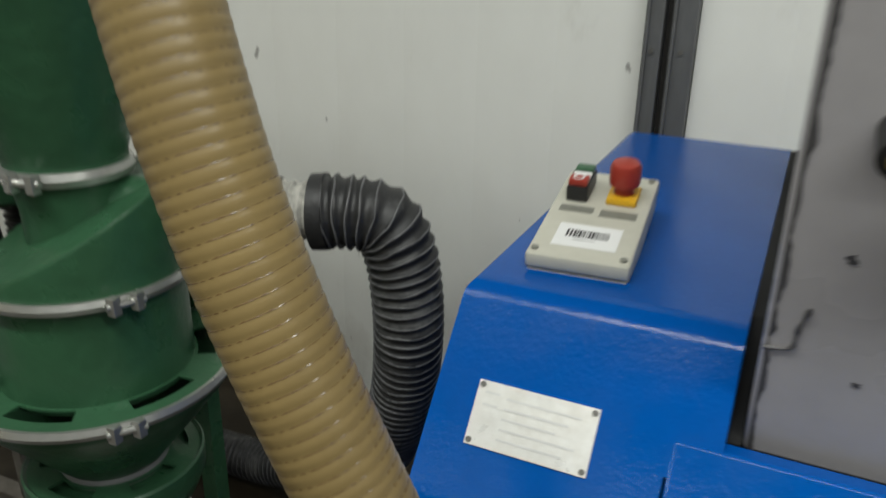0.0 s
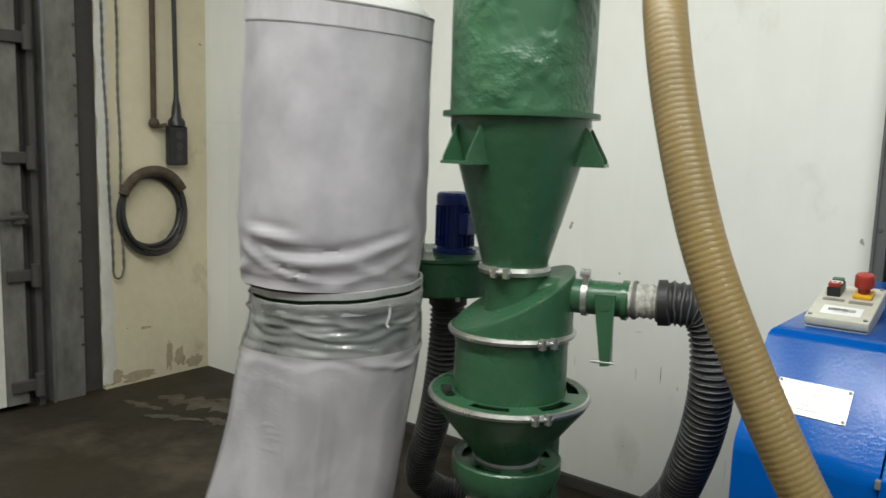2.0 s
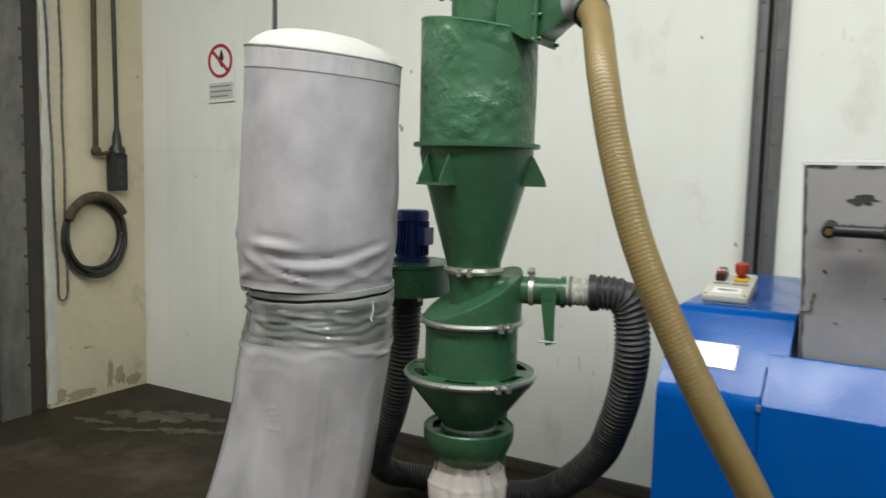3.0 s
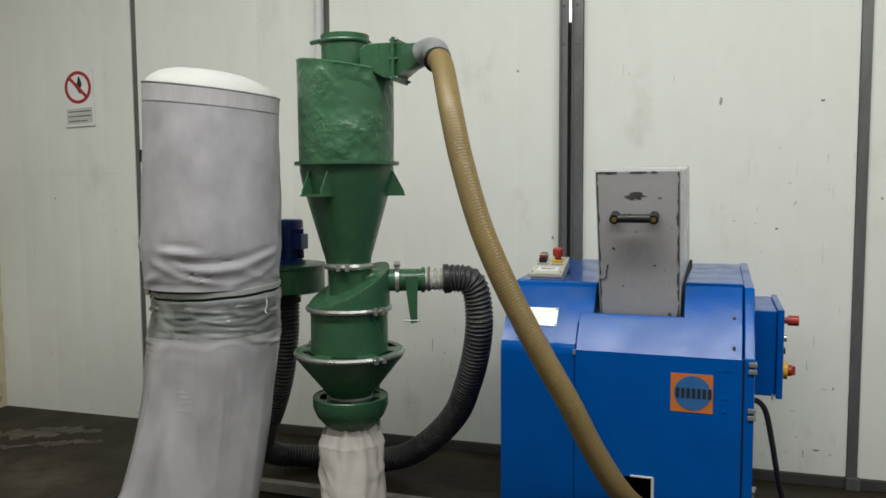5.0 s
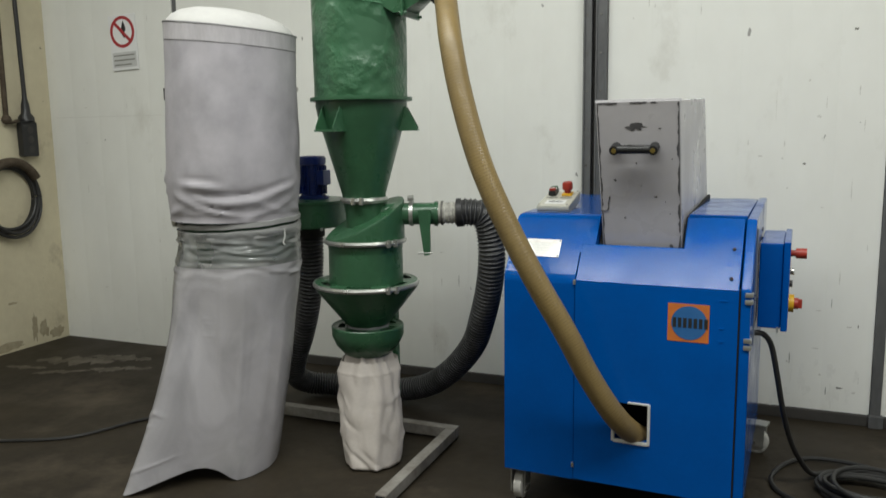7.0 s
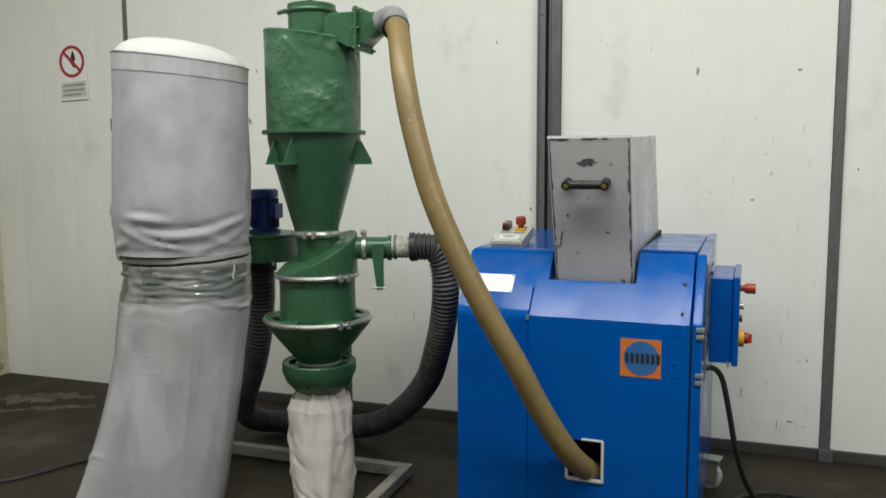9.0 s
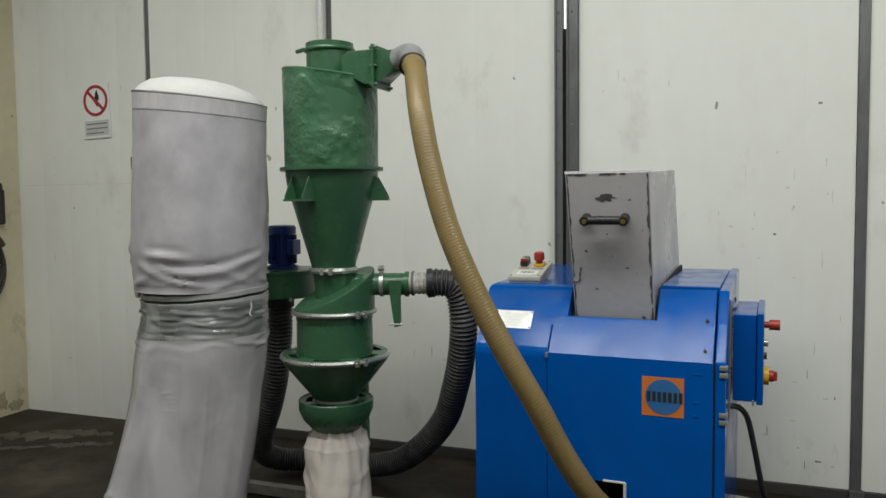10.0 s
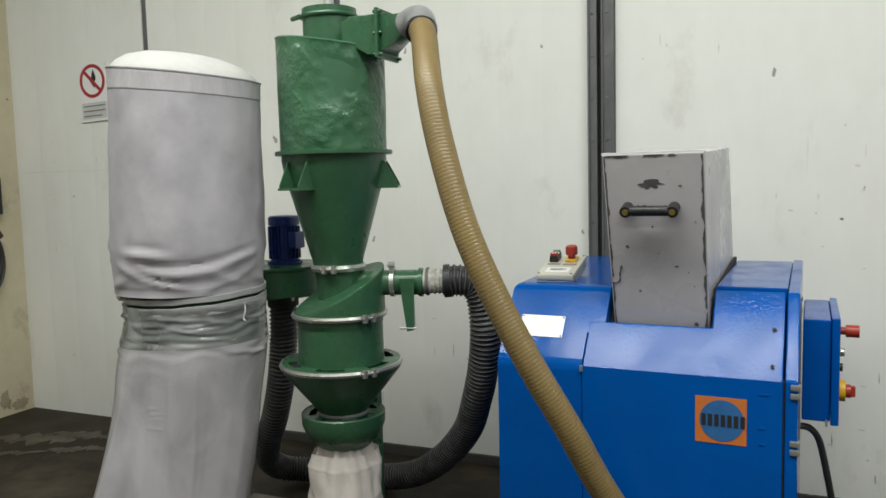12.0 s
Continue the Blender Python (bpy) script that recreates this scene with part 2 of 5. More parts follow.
def box(x0, x1, y0, y1, z0, z1, bevel=0.0, bm=None, turn=None, segments=2):
    bm = bm or bmesh.new()
    made = bmesh.ops.create_cube(bm, size=1)["verts"]
    for v in made:
        v.co = Vector(((x0 + x1) / 2 + v.co.x * (x1 - x0), (y0 + y1) / 2 + v.co.y * (y1 - y0), (z0 + z1) / 2 + v.co.z * (z1 - z0)))
    if bevel:
        edges = list({e for v in made for e in v.link_edges})
        made = bmesh.ops.bevel(bm, geom=edges, offset=bevel, segments=segments, affect="EDGES", profile=0.5)["verts"] or made
    if turn is not None:
        bmesh.ops.transform(bm, matrix=turn, verts=bm.verts)
    return bm


def prism(points, x0, x1, bevel=0.0, bm=None, axis="x"):
    """A slab from a side outline of (y, z) between x0 and x1 (or of (x, z) between y0 and y1 with axis='y')."""
    bm = bm or bmesh.new()
    place = (lambda u, a, b: (u, a, b)) if axis == "x" else (lambda u, a, b: (a, u, b))
    rows = [[bm.verts.new(place(u, a, b)) for a, b in points] for u in (x0, x1)]
    n = len(points)
    faces = [bm.faces.new(rows[0]), bm.faces.new(rows[1][::-1])]
    for i in range(n):
        faces.append(bm.faces.new((rows[0][i], rows[1][i], rows[1][(i + 1) % n], rows[0][(i + 1) % n])))
    bmesh.ops.recalc_face_normals(bm, faces=bm.faces)
    if bevel:
        bmesh.ops.bevel(bm, geom=list({e for f in faces for e in f.edges}), offset=bevel, segments=2, affect="EDGES", profile=0.5)
    return bm


def lathe(profile, cx, cy, seg=48, bm=None, closed=False, warp=None):
    """Turns (radius, z) pairs about the upright axis through cx, cy; warp moves each finished point."""
    bm = bm or bmesh.new()
    rings = []
    for r, z in profile:
        ring = []
        for i in range(seg):
            a = 2 * math.pi * i / seg
            p = Vector((cx + r * math.cos(a), cy + r * math.sin(a), z))
            ring.append(bm.verts.new(warp(p, a, r, z) if warp else p))
        rings.append(ring)
    if closed:
        rings.append(rings[0])
    for lo, hi in zip(rings, rings[1:]):
        for i in range(seg):
            bm.faces.new((lo[i], lo[(i + 1) % seg], hi[(i + 1) % seg], hi[i]))
    if not closed:
        for ring, r in ((rings[0], profile[0][0]), (rings[-1], profile[-1][0])):
            if r > 1e-4:
                bm.faces.new(ring)
    return bm


def spline(points, step):
    """Evenly spaced points on a Catmull-Rom curve through points."""
    ps = [Vector(p) for p in points]
    ps = [ps[0] * 2 - ps[1], *ps, ps[-1] * 2 - ps[-2]]
    dense = []
    for i in range(1, len(ps) - 2):
        p0, p1, p2, p3 = ps[i - 1:i + 3]
        for k in range(40):
            t = k / 40
            dense.append(0.5 * (2 * p1 + (p2 - p0) * t + (2 * p0 - 5 * p1 + 4 * p2 - p3) * t * t + (3 * p1 - p0 - 3 * p2 + p3) * t ** 3))
    dense.append(ps[-2])
    out, left = [dense[0]], step
    for a, b in zip(dense, dense[1:]):
        d = (b - a).length
        while d >= left > 0:
            a = a.lerp(b, left / d)
            out.append(a)
            d, left = (b - a).length, step
        left -= d
    return out


def frames(path):
    tangents = [(path[min(i + 1, len(path) - 1)] - path[max(i - 1, 0)]).normalized() for i in range(len(path))]
    u = tangents[0].orthogonal().normalized()
    out = []
    for p, t in zip(path, tangents):
        u = (u - t * u.dot(t)).normalized()
        out.append((p, t, u, t.cross(u)))
    return out


def tube(path, radius, seg=16, bm=None, cap=True):
    """A pipe along path; radius is a number or a function of the point's index."""
    bm = bm or bmesh.new()
    rings = []
    for i, (p, t, u, w) in enumerate(frames(path)):
        r = radius(i) if callable(radius) else radius
        rings.append([bm.verts.new(p + (u * math.cos(2 * math.pi * k / seg) + w * math.sin(2 * math.pi * k / seg)) * r) for k in range(seg)])
    for lo, hi in zip(rings, rings[1:]):
        for i in range(seg):
            bm.faces.new((lo[i], lo[(i + 1) % seg], hi[(i + 1) % seg], hi[i]))
    if cap:
        bm.faces.new(rings[0])
        bm.faces.new(rings[-1])
    return bm


def coiled(path, radius, pitch, seg, wave):
    """A pipe whose skin swells by wave(phase) along a screw thread."""
    bm = bmesh.new()
    step = (path[1] - path[0]).length
    rings = []
    for i, (p, t, u, w) in enumerate(frames(path)):
        ring = []
        for k in range(seg):
            a = 2 * math.pi * k / seg
            r = radius + wave((i * step / pitch - k / seg) % 1.0)
            ring.append(bm.verts.new(p + (u * math.cos(a) + w * math.sin(a)) * r))
        rings.append(ring)
    for lo, hi in zip(rings, rings[1:]):
        for i in range(seg):
            bm.faces.new((lo[i], lo[(i + 1) % seg], hi[(i + 1) % seg], hi[i]))
    bm.faces.new(rings[0])
    bm.faces.new(rings[-1])
    return bm


def thread(path, radius, pitch, thick, per_turn=20, seg=4, stray=0.0):
    """The wire that winds round such a pipe."""
    fr = frames(path)
    step = (path[1] - path[0]).length
    total = step * (len(path) - 1)
    n = int(total / pitch * per_turn)
    pts = []
    for j in range(n):
        s = j * pitch / per_turn / step
        i = min(int(s), len(fr) - 2)
        p = fr[i][0].lerp(fr[i + 1][0], s - i)
        a = 2 * math.pi * j / per_turn
        q = p + (fr[i][2] * math.cos(a) + fr[i][3] * math.sin(a)) * radius
        pts.append(q + fr[i][1] * (stray * noise.noise(q * 25)))
    return tube(pts, thick, seg)


def rod(a, b, radius, seg=16, bm=None):
    return tube([Vector(a), Vector(b)], radius, seg, bm)


# ---------------- the room ----------------
structure("floor", box(-3.6, 6.0, -5.2, 2.6, -0.1, 0.0), M_FLOOR, "dark brown damp stained concrete floor")
# unseen ceiling, south and east walls added; they close the room and bounce light
structure("ceiling", box(-3.6, 6.0, -5.2, 2.6, 4.3, 4.4), M_CEIL, "unseen pale ceiling added to close the room")
structure("unseen_wall_south", box(-3.6, 6.0, -5.2, -5.0, 0, 4.3), M_SIDE, "unseen pale wall added to close the room")
structure("unseen_wall_east", box(5.6, 5.8, -5.0, 2.3, 0, 4.3), M_SIDE, "unseen pale wall added to close the room")

wall_n = structure("wall_north", box(-3.3, 0.82, 2.36, 2.46, 0, 4.3), M_WALL, "white painted insulated panel wall with scuffs")
part("backing", box(0.843, 6.0, 2.36, 2.46, 0, 4.3), M_WALL, wall_n)
part("gap_filler", box(0.82, 0.843, 2.36, 2.46, 0, 2.31), M_DARK, wall_n)


def ribbed_panel(x0, x1, z0=0.055, z1=4.3, pitch=0.21, y=2.30):
    """An insulated panel with shallow upright ribs."""
    n = max(1, round((x1 - x0) / pitch))
    pts = [(x0, y + 0.05), (x0, y)]
    for i in range(1, n):
        c = x0 + (x1 - x0) * i / n
        pts += [(c - 0.004, y), (c - 0.0015, y + 0.00025), (c + 0.0015, y + 0.00025), (c + 0.004, y)]
    pts += [(x1, y), (x1, y + 0.05)]
    bm = bmesh.new()
    rows = [[bm.verts.new((a, b, z)) for a, b in pts] for z in (z0, z1)]
    for i in range(len(pts) - 1):
        bm.faces.new((rows[0][i], rows[0][i + 1], rows[1][i + 1], rows[1][i]))
    bm.faces.new(rows[0])
    bm.faces.new(rows[1])
    return bm


for x0, x1, z0 in ((-3.0, -1.88, 0.0), (-1.84, -0.57, 0.055), (-0.53, 0.777, 0.055), (0.902, 2.178, 0.055), (2.228, 3.9, 0.055), (3.94, 5.6, 0.055)):
    part("panel", ribbed_panel(x0, x1, z0), M_WALL, wall_n, sharp=20)
for x0, x1 in ((-1.88, -1.84), (-0.57, -0.53), (3.9, 3.94)):
    part("joint_strip", box(x0 + 0.002, x1 - 0.002, 2.305, 2.355, 0.0, 4.3, 0.003), M_STEEL, wall_n)
part("skirting", box(-1.845, 2.18, 2.285, 2.355, 0.0, 0.053, 0.004), M_DARK, wall_n, "dark floor rail under the panels")
part("skirting", box(2.24, 5.6, 2.285, 2.355, 0.0, 0.053, 0.004), M_DARK, wall_n, "dark floor rail under the panels")

# double sliding rail with a thin gap of daylight at its top
for i, (x0, x1) in enumerate(((0.779, 0.824), (0.841, 0.900))):
    bm = box(x0, x1, 2.262, 2.34, 0.0, 4.3, 0.005)
    box(x0 + 0.004, x0 + 0.012, 2.250, 2.263, 0.0, 4.3, 0.002, bm)
    rail = structure("door_rail", bm, M_STEEL, "grey galvanised steel door rail on the white wall")
    for k in range(9):
        z = 1.25 + 0.19 * k
        part("bolt", rod(((x0 + x1) / 2, 2.263, z), ((x0 + x1) / 2, 2.256, z), 0.006, 8), M_COLUMN, rail)
structure("rail_gap_seal", box(0.824, 0.841, 2.31, 2.335, 0, 2.33), M_DARK, "dark seal between two steel rails")
bm = box(2.18, 2.226, 2.284, 2.35, 0.0, 4.3, 0.004)
box(2.174, 2.238, 2.266, 2.355, 0.0, 0.06, 0.004, bm)
structure("door_post", bm, M_STEEL, "grey steel post between white wall panels")
structure("backdrop", box(0.8255, 0.8395, 2.30, 2.305, 2.315, 4.28), M_DAYLIGHT, "bright daylight behind the rail gap")

# west wall: cream plaster, weathered column, pale door leaf
wall_w = structure("wall_west", box(-3.2, -3.0, 1.60, 2.3, 0, 4.3), M_CREAM, "cream plastered wall with damp stains at its foot")
part("backing", box(-3.2, -3.12, -5.0, 1.60, 0, 4.3), M_DARK, wall_w)


def ragged_strip(x, y0, y1, z0, z1, amp):
    """A thin uneven skin of old paint along the plaster's edge."""
    bm = bmesh.new()
    n = 90
    rows = []
    for i in range(n + 1):
        z = z0 + (z1 - z0) * i / n
        w = noise.noise(Vector((0, 3.7, z * 9))) * amp
        rows.append([bm.verts.new((x + 0.006, y0 + w * 0.5, z)), bm.verts.new((x + 0.010, (y0 + y1) / 2, z)), bm.verts.new((x + 0.001, y1 + w, z))])
    for a, b in zip(rows, rows[1:]):
        bm.faces.new((a[0], a[1], b[1], b[0]))
        bm.faces.new((a[1], a[2], b[2], b[1]))
    return bm


part("paint_edge", ragged_strip(-3.0, 1.585, 1.66, 0.03, 4.2, 0.035), M_DOORWHITE, wall_w, "flaking white paint edge")
col = structure("steel_column", box(-3.12, -2.985, 1.295, 1.475, 0, 4.3, 0.004), M_COLUMN, "weathered grey steel column by the door opening")
part("flange", box(-3.12, -3.03, 1.475, 1.598, 0, 4.3, 0.003), M_DARK, col)
part("edge_plate", box(-2.984, -2.972, 1.288, 1.304, 0, 4.3, 0.002), M_STEEL, col)
# dark set-back strip in place of the shade between column and leaf
part("gap", box(-3.12, -3.06, 1.17, 1.294, 0, 4.3), M_DARK, col)
for k in range(16):
    part("weld_spot", rod((-2.986, 1.464, 0.3 + 0.16 * k), (-2.978, 1.464, 0.3 + 0.16 * k), 0.009, 8), M_RUST, col)
door = structure("door_1", box(-3.10, -3.0, -1.2, 1.055, 0.03, 4.2, 0.004), M_DOORWHITE, "pale painted door leaf with black hinge brackets")
part("stile", box(-3.10, -2.992, 1.057, 1.168, 0.03, 4.2, 0.004), M_COLUMN, door, "bare grey steel edge of the leaf")
part("edge_bar", box(-3.06, -2.985, 1.215, 1.25, 0.0, 4.3, 0.003), M_DARK, door)
for z in (0.10, 0.70, 1.32, 1.93, 2.54):
    bm = box(-2.992, -2.965, 1.075, 1.245, z, z + 0.06, 0.006)
    rod((-2.96, 1.21, z - 0.03), (-2.96, 1.21, z + 0.09), 0.024, 12, bm)
    part("hinge", bm, M_DARK, door)
bm = tube(spline([(-2.97, 1.18, 1.04), (-2.95, 1.10, 1.04), (-2.93, 1.0, 1.035), (-2.92, 0.94, 1.02), (-2.92, 0.925, 0.965)], 0.01), 0.014, 10)
box(-2.995, -2.95, 1.11, 1.16, 1.005, 1.075, 0.005, bm)
part("latch_handle", bm, M_DARK, door, "dark bent iron latch handle")
# this stretch stays out of view, added to close the room
structure("unseen_wall_southwest", box(-3.2, -3.0, -5.0, -1.2, 0, 4.3), M_CREAM, "cream plastered wall")


def ragged(place, cu, cv, w, h, rnd, n=22, rough_edge=0.45):
    """An uneven flat patch; place(u, v) gives its points in the room."""
    bm = bmesh.new()
    seed = rnd.uniform(0, 50)
    vs = []
    for i in range(n):
        a = 2 * math.pi * i / n
        k = 0.75 + rough_edge * noise.noise(Vector((math.cos(a) * 2.3 + seed, math.sin(a) * 2.3, seed))) + rnd.uniform(-0.12, 0.12)
        vs.append(bm.verts.new(place(cu + w * k * math.cos(a), cv + h * k * math.sin(a))))
    bm.faces.new(vs)
    return bm


M_PALEFLOOR = material("pale_worn_concrete", (0.092, 0.076, 0.054), (0.042, 0.032, 0.021), rough=0.55, scale=9, fine=40, amount=0.9, bump=0.3)
M_DAMP = material("damp_plaster", (0.30, 0.25, 0.16), (0.44, 0.385, 0.265), rough=0.8, scale=14, fine=50, amount=0.6, bump=0.3)
M_SEAM = material("panel_seam", (0.60, 0.59, 0.55), (0.74, 0.73, 0.69), rough=0.6, scale=9, fine=30, amount=0.9, bump=0)
part("cross_seam", box(-2.95, -1.99, 2.2985, 2.3, 1.571, 1.574), M_SEAM, wall_n)
M_SMUDGE = material("floor_splash_on_panel", (0.74, 0.735, 0.695), (0.80, 0.80, 0.765), rough=0.6, scale=25, amount=0.9, bump=0)
M_SCUFF = material("wall_scuff", (0.56, 0.55, 0.51), (0.66, 0.65, 0.61), rough=0.6, scale=30, amount=0.9, bump=0)
rnd_room = random.Random(31)


def streak(cx, cy, length, width, turn, seed, z):
    """A frayed pale streak on the floor, broken up along its edges."""
    bm = bmesh.new()
    n, cs, sn = 60, math.cos(turn), math.sin(turn)
    prev = None
    for i in range(n + 1):
        u = (i / n - 0.5) * length
        taper = max(0.0, 1 - (2 * i / n - 1) ** 2) ** 0.6
        lo = -width * taper * (0.5 + 0.6 * noise.noise(Vector((u * 14, seed, 0))) + 0.35 * noise.noise(Vector((u * 55, seed, 2))))
        hi = width * taper * (0.5 + 0.6 * noise.noise(Vector((u * 14, seed, 5))) + 0.35 * noise.noise(Vector((u * 55, seed, 7))))
        if hi - lo < 0.004:
            prev = None
            continue
        cur = [bm.verts.new((cx + u * cs - v * sn, cy + u * sn + v * cs, z)) for v in (lo, hi)]
        if prev:
            bm.faces.new((prev[0], cur[0], cur[1], prev[1]))
        prev = cur
    return bm


for k, (cx, cy, length, width, turn) in enumerate(((-2.42, 1.82, 0.55, 0.15, 0.25), (-2.18, 1.97, 0.45, 0.11, 0.15), (-2.0, 1.78, 0.4, 0.09, 0.4), (-2.6, 1.60, 0.3, 0.07, 0.2), (-2.3, 1.60, 0.35, 0.05, 0.5))):
    part("worn_patch", streak(cx, cy, length, width, turn, 3.1 * k, 0.0012 + 0.0004 * k), M_PALEFLOOR, bpy.data.objects["floor"], "pale worn streak on the concrete")
for k, (cy, cz, w, h) in enumerate(((2.02, 0.13, 0.03, 0.12), (2.09, 0.10, 0.05, 0.08), (1.8, 0.04, 0.14, 0.04), (2.2, 0.06, 0.08, 0.05), (1.86, 0.33, 0.05, 0.012), (1.66, 0.06, 0.06, 0.05))):
    part("damp_patch", ragged(lambda u, v: (-2.9985 + 0.0003 * k, u, max(0.002, v)), cy, cz, w, h, rnd_room), M_DAMP, wall_w, "brown damp stain")
for k in range(44):
    cx, cz = rnd_room.choice(((rnd_room.uniform(0.95, 2.1), rnd_room.uniform(0.2, 1.5)), (rnd_room.uniform(-0.5, 0.7), rnd_room.uniform(0.2, 0.8)), (rnd_room.uniform(-2.9, -1.95), rnd_room.uniform(0.2, 2.2)), (rnd_room.uniform(1.0, 2.1), rnd_room.uniform(1.1, 2.2)), (rnd_room.uniform(1.7, 2.15), rnd_room.uniform(0.1, 1.0))))
    tall = rnd_room.random() < 0.5
    w, h = (0.003, rnd_room.uniform(0.01, 0.04)) if tall else (rnd_room.uniform(0.006, 0.022), rnd_room.uniform(0.002, 0.006))
    part("scuff", ragged(lambda u, v: (u, 2.2994, v), cx, cz, w, h, rnd_room, 12), rnd_room.choice((M_SCUFF, M_SCUFF, M_SCUFF, M_SCUFF, M_SCUFF, M_LABELGREY)), wall_n)


for k in range(26):
    cx, cz = rnd_room.choice(((rnd_room.uniform(1.72, 2.15), rnd_room.uniform(0.1, 0.75)), (rnd_room.uniform(1.45, 2.15), rnd_room.uniform(1.0, 1.9)), (rnd_room.uniform(-0.1, 0.7), rnd_room.uniform(0.15, 0.6))))
    tall = rnd_room.random() < 0.6
    w, h = (rnd_room.uniform(0.0012, 0.003), rnd_room.uniform(0.02, 0.07)) if tall else (rnd_room.uniform(0.005, 0.014), rnd_room.uniform(0.004, 0.009))
    part("scuff", ragged(lambda u, v: (u, 2.2990, v), cx, cz, w, h, rnd_room, 14, 0.8), rnd_room.choice((M_SCUFF, M_SCUFF, M_SCUFF, M_SCUFF, M_LABELGREY)), wall_n)
for k in range(10):
    cx = 1.75 + 0.04 * k + rnd_room.uniform(-0.02, 0.02)
    part("smudge", ragged(lambda u, v: (u, 2.2992, v), cx, rnd_room.uniform(0.05, 0.3), rnd_room.uniform(0.006, 0.03), rnd_room.uniform(0.02, 0.10), rnd_room, 20, 0.9), M_SMUDGE, wall_n)


# ---------------- things on the west wall ----------------
def hanging_socket():
    t = thing("socket_block", -3.0, 2.06, 1.31, "black multi-socket block hanging on a cable by the cream wall", "power socket")
    bm = box(-2.985, -2.93, 2.0, 2.125, 1.31, 1.545, 0.012)
    part("housing", bm, M_BLACK, t)
    part("gland", lathe([(0.052, 1.545), (0.05, 1.575), (0.03, 1.60), (0.026, 1.66), (0.016, 1.70), (0.014, 1.75)], -2.957, 2.063, 16), M_BLACK, t)
    for z in (1.36, 1.425, 1.49):
        part("outlet", lathe([(0.0, z), (0.022, z), (0.024, z + 0.002)], 0, 0, 16, warp=lambda p, a, r, zz: Vector((-2.929 + (zz - z), 2.063 + p.y, z + p.x))), M_DARK, t)
    part("cable", tube(spline([(-2.957, 2.063, 1.74), (-2.962, 2.058, 2.3), (-2.97, 2.055, 3.0), (-2.98, 2.05, 4.28)], 0.05), 0.014, 10), M_CABLE, t)


def conduit():
    t = thing("conduit_pole", -2.97, 1.915, 1.55, "rusty iron conduit pole with a hook on the cream wall", "pole")
    part("pole", rod((-2.965, 1.917, 1.57), (-2.965, 1.925, 4.3), 0.017, 14), M_RUST, t)
    part("hook", tube(spline([(-2.965, 1.917, 1.575), (-2.955, 1.917, 1.545), (-2.955, 1.95, 1.54), (-2.958, 2.0, 1.552)], 0.01), 0.012, 10), M_RUST, t)
    part("end_ball", lathe([(0.002, 1.525), (0.024, 1.533), (0.032, 1.555), (0.024, 1.58), (0.002, 1.588)], -2.962, 1.917, 16), M_RUST, t)


def cable_coil():
    t = thing("cable_coil", -2.95, 1.90, 0.78, "coil of black cable hung on the cream wall", "cable")
    rnd = random.Random(4)
    for k in range(6):
        ry, rz = 0.205 + rnd.uniform(-0.022, 0.02), 0.235 + rnd.uniform(-0.025, 0.02)
        cy, cz, x = 1.893 + rnd.uniform(-0.012, 0.012), 1.04 + rnd.uniform(-0.02, 0.01), -2.985 + 0.009 * k
        pts = [(x + 0.01 * math.sin(a * 2 + k), cy + ry * math.cos(a), cz + rz * math.sin(a)) for a in [i * math.pi / 12 for i in range(25)]]
        part("loop", tube(spline(pts, 0.02), 0.0115, 8), M_CABLE, t)
    pts = [(-2.93, 1.893 + 0.215 * math.cos(a), 1.04 + 0.24 * math.sin(a)) for a in [0.55 + i * 0.17 for i in range(14)]]
    part("wrapping", tube(spline(pts, 0.02), 0.030, 12), M_RUST, t, "brown cloth wrapping over the cable loops")
    part("peg", rod((-3.0, 1.893, 1.25), (-2.92, 1.893, 1.26), 0.014, 10), M_RUST, t)


def chain():
    t = thing("chain", -2.98, 1.70, 0.57, "thin steel pull chain hanging on the cream wall", "chain")
    bm = bmesh.new()
    for side, foot, head in ((0, 1.640, 1.555), (1, 1.712, 1.690)):
        for i in range(112):
            z = 0.70 + i * 0.031
            y = foot + (head - foot) * i / 112 + 0.003 * math.sin(i * 0.3 + side)
            x = -2.955 - 0.02 * side
            if i % 2:
                box(x - 0.003, x + 0.003, y - 0.0075, y + 0.0075, z, z + 0.036, bm=bm)
            else:
                box(x - 0.0075, x + 0.0075, y - 0.0025, y + 0.0025, z, z + 0.036, bm=bm)
    tube(spline([(-2.957, 1.640, 0.705), (-2.96, 1.652, 0.668), (-2.966, 1.680, 0.655), (-2.972, 1.702, 0.672), (-2.975, 1.712, 0.705)], 0.01), 0.006, 6, bm)
    part("strand", bm, M_COLUMN, t)


hanging_socket()
conduit()
cable_coil()
chain()


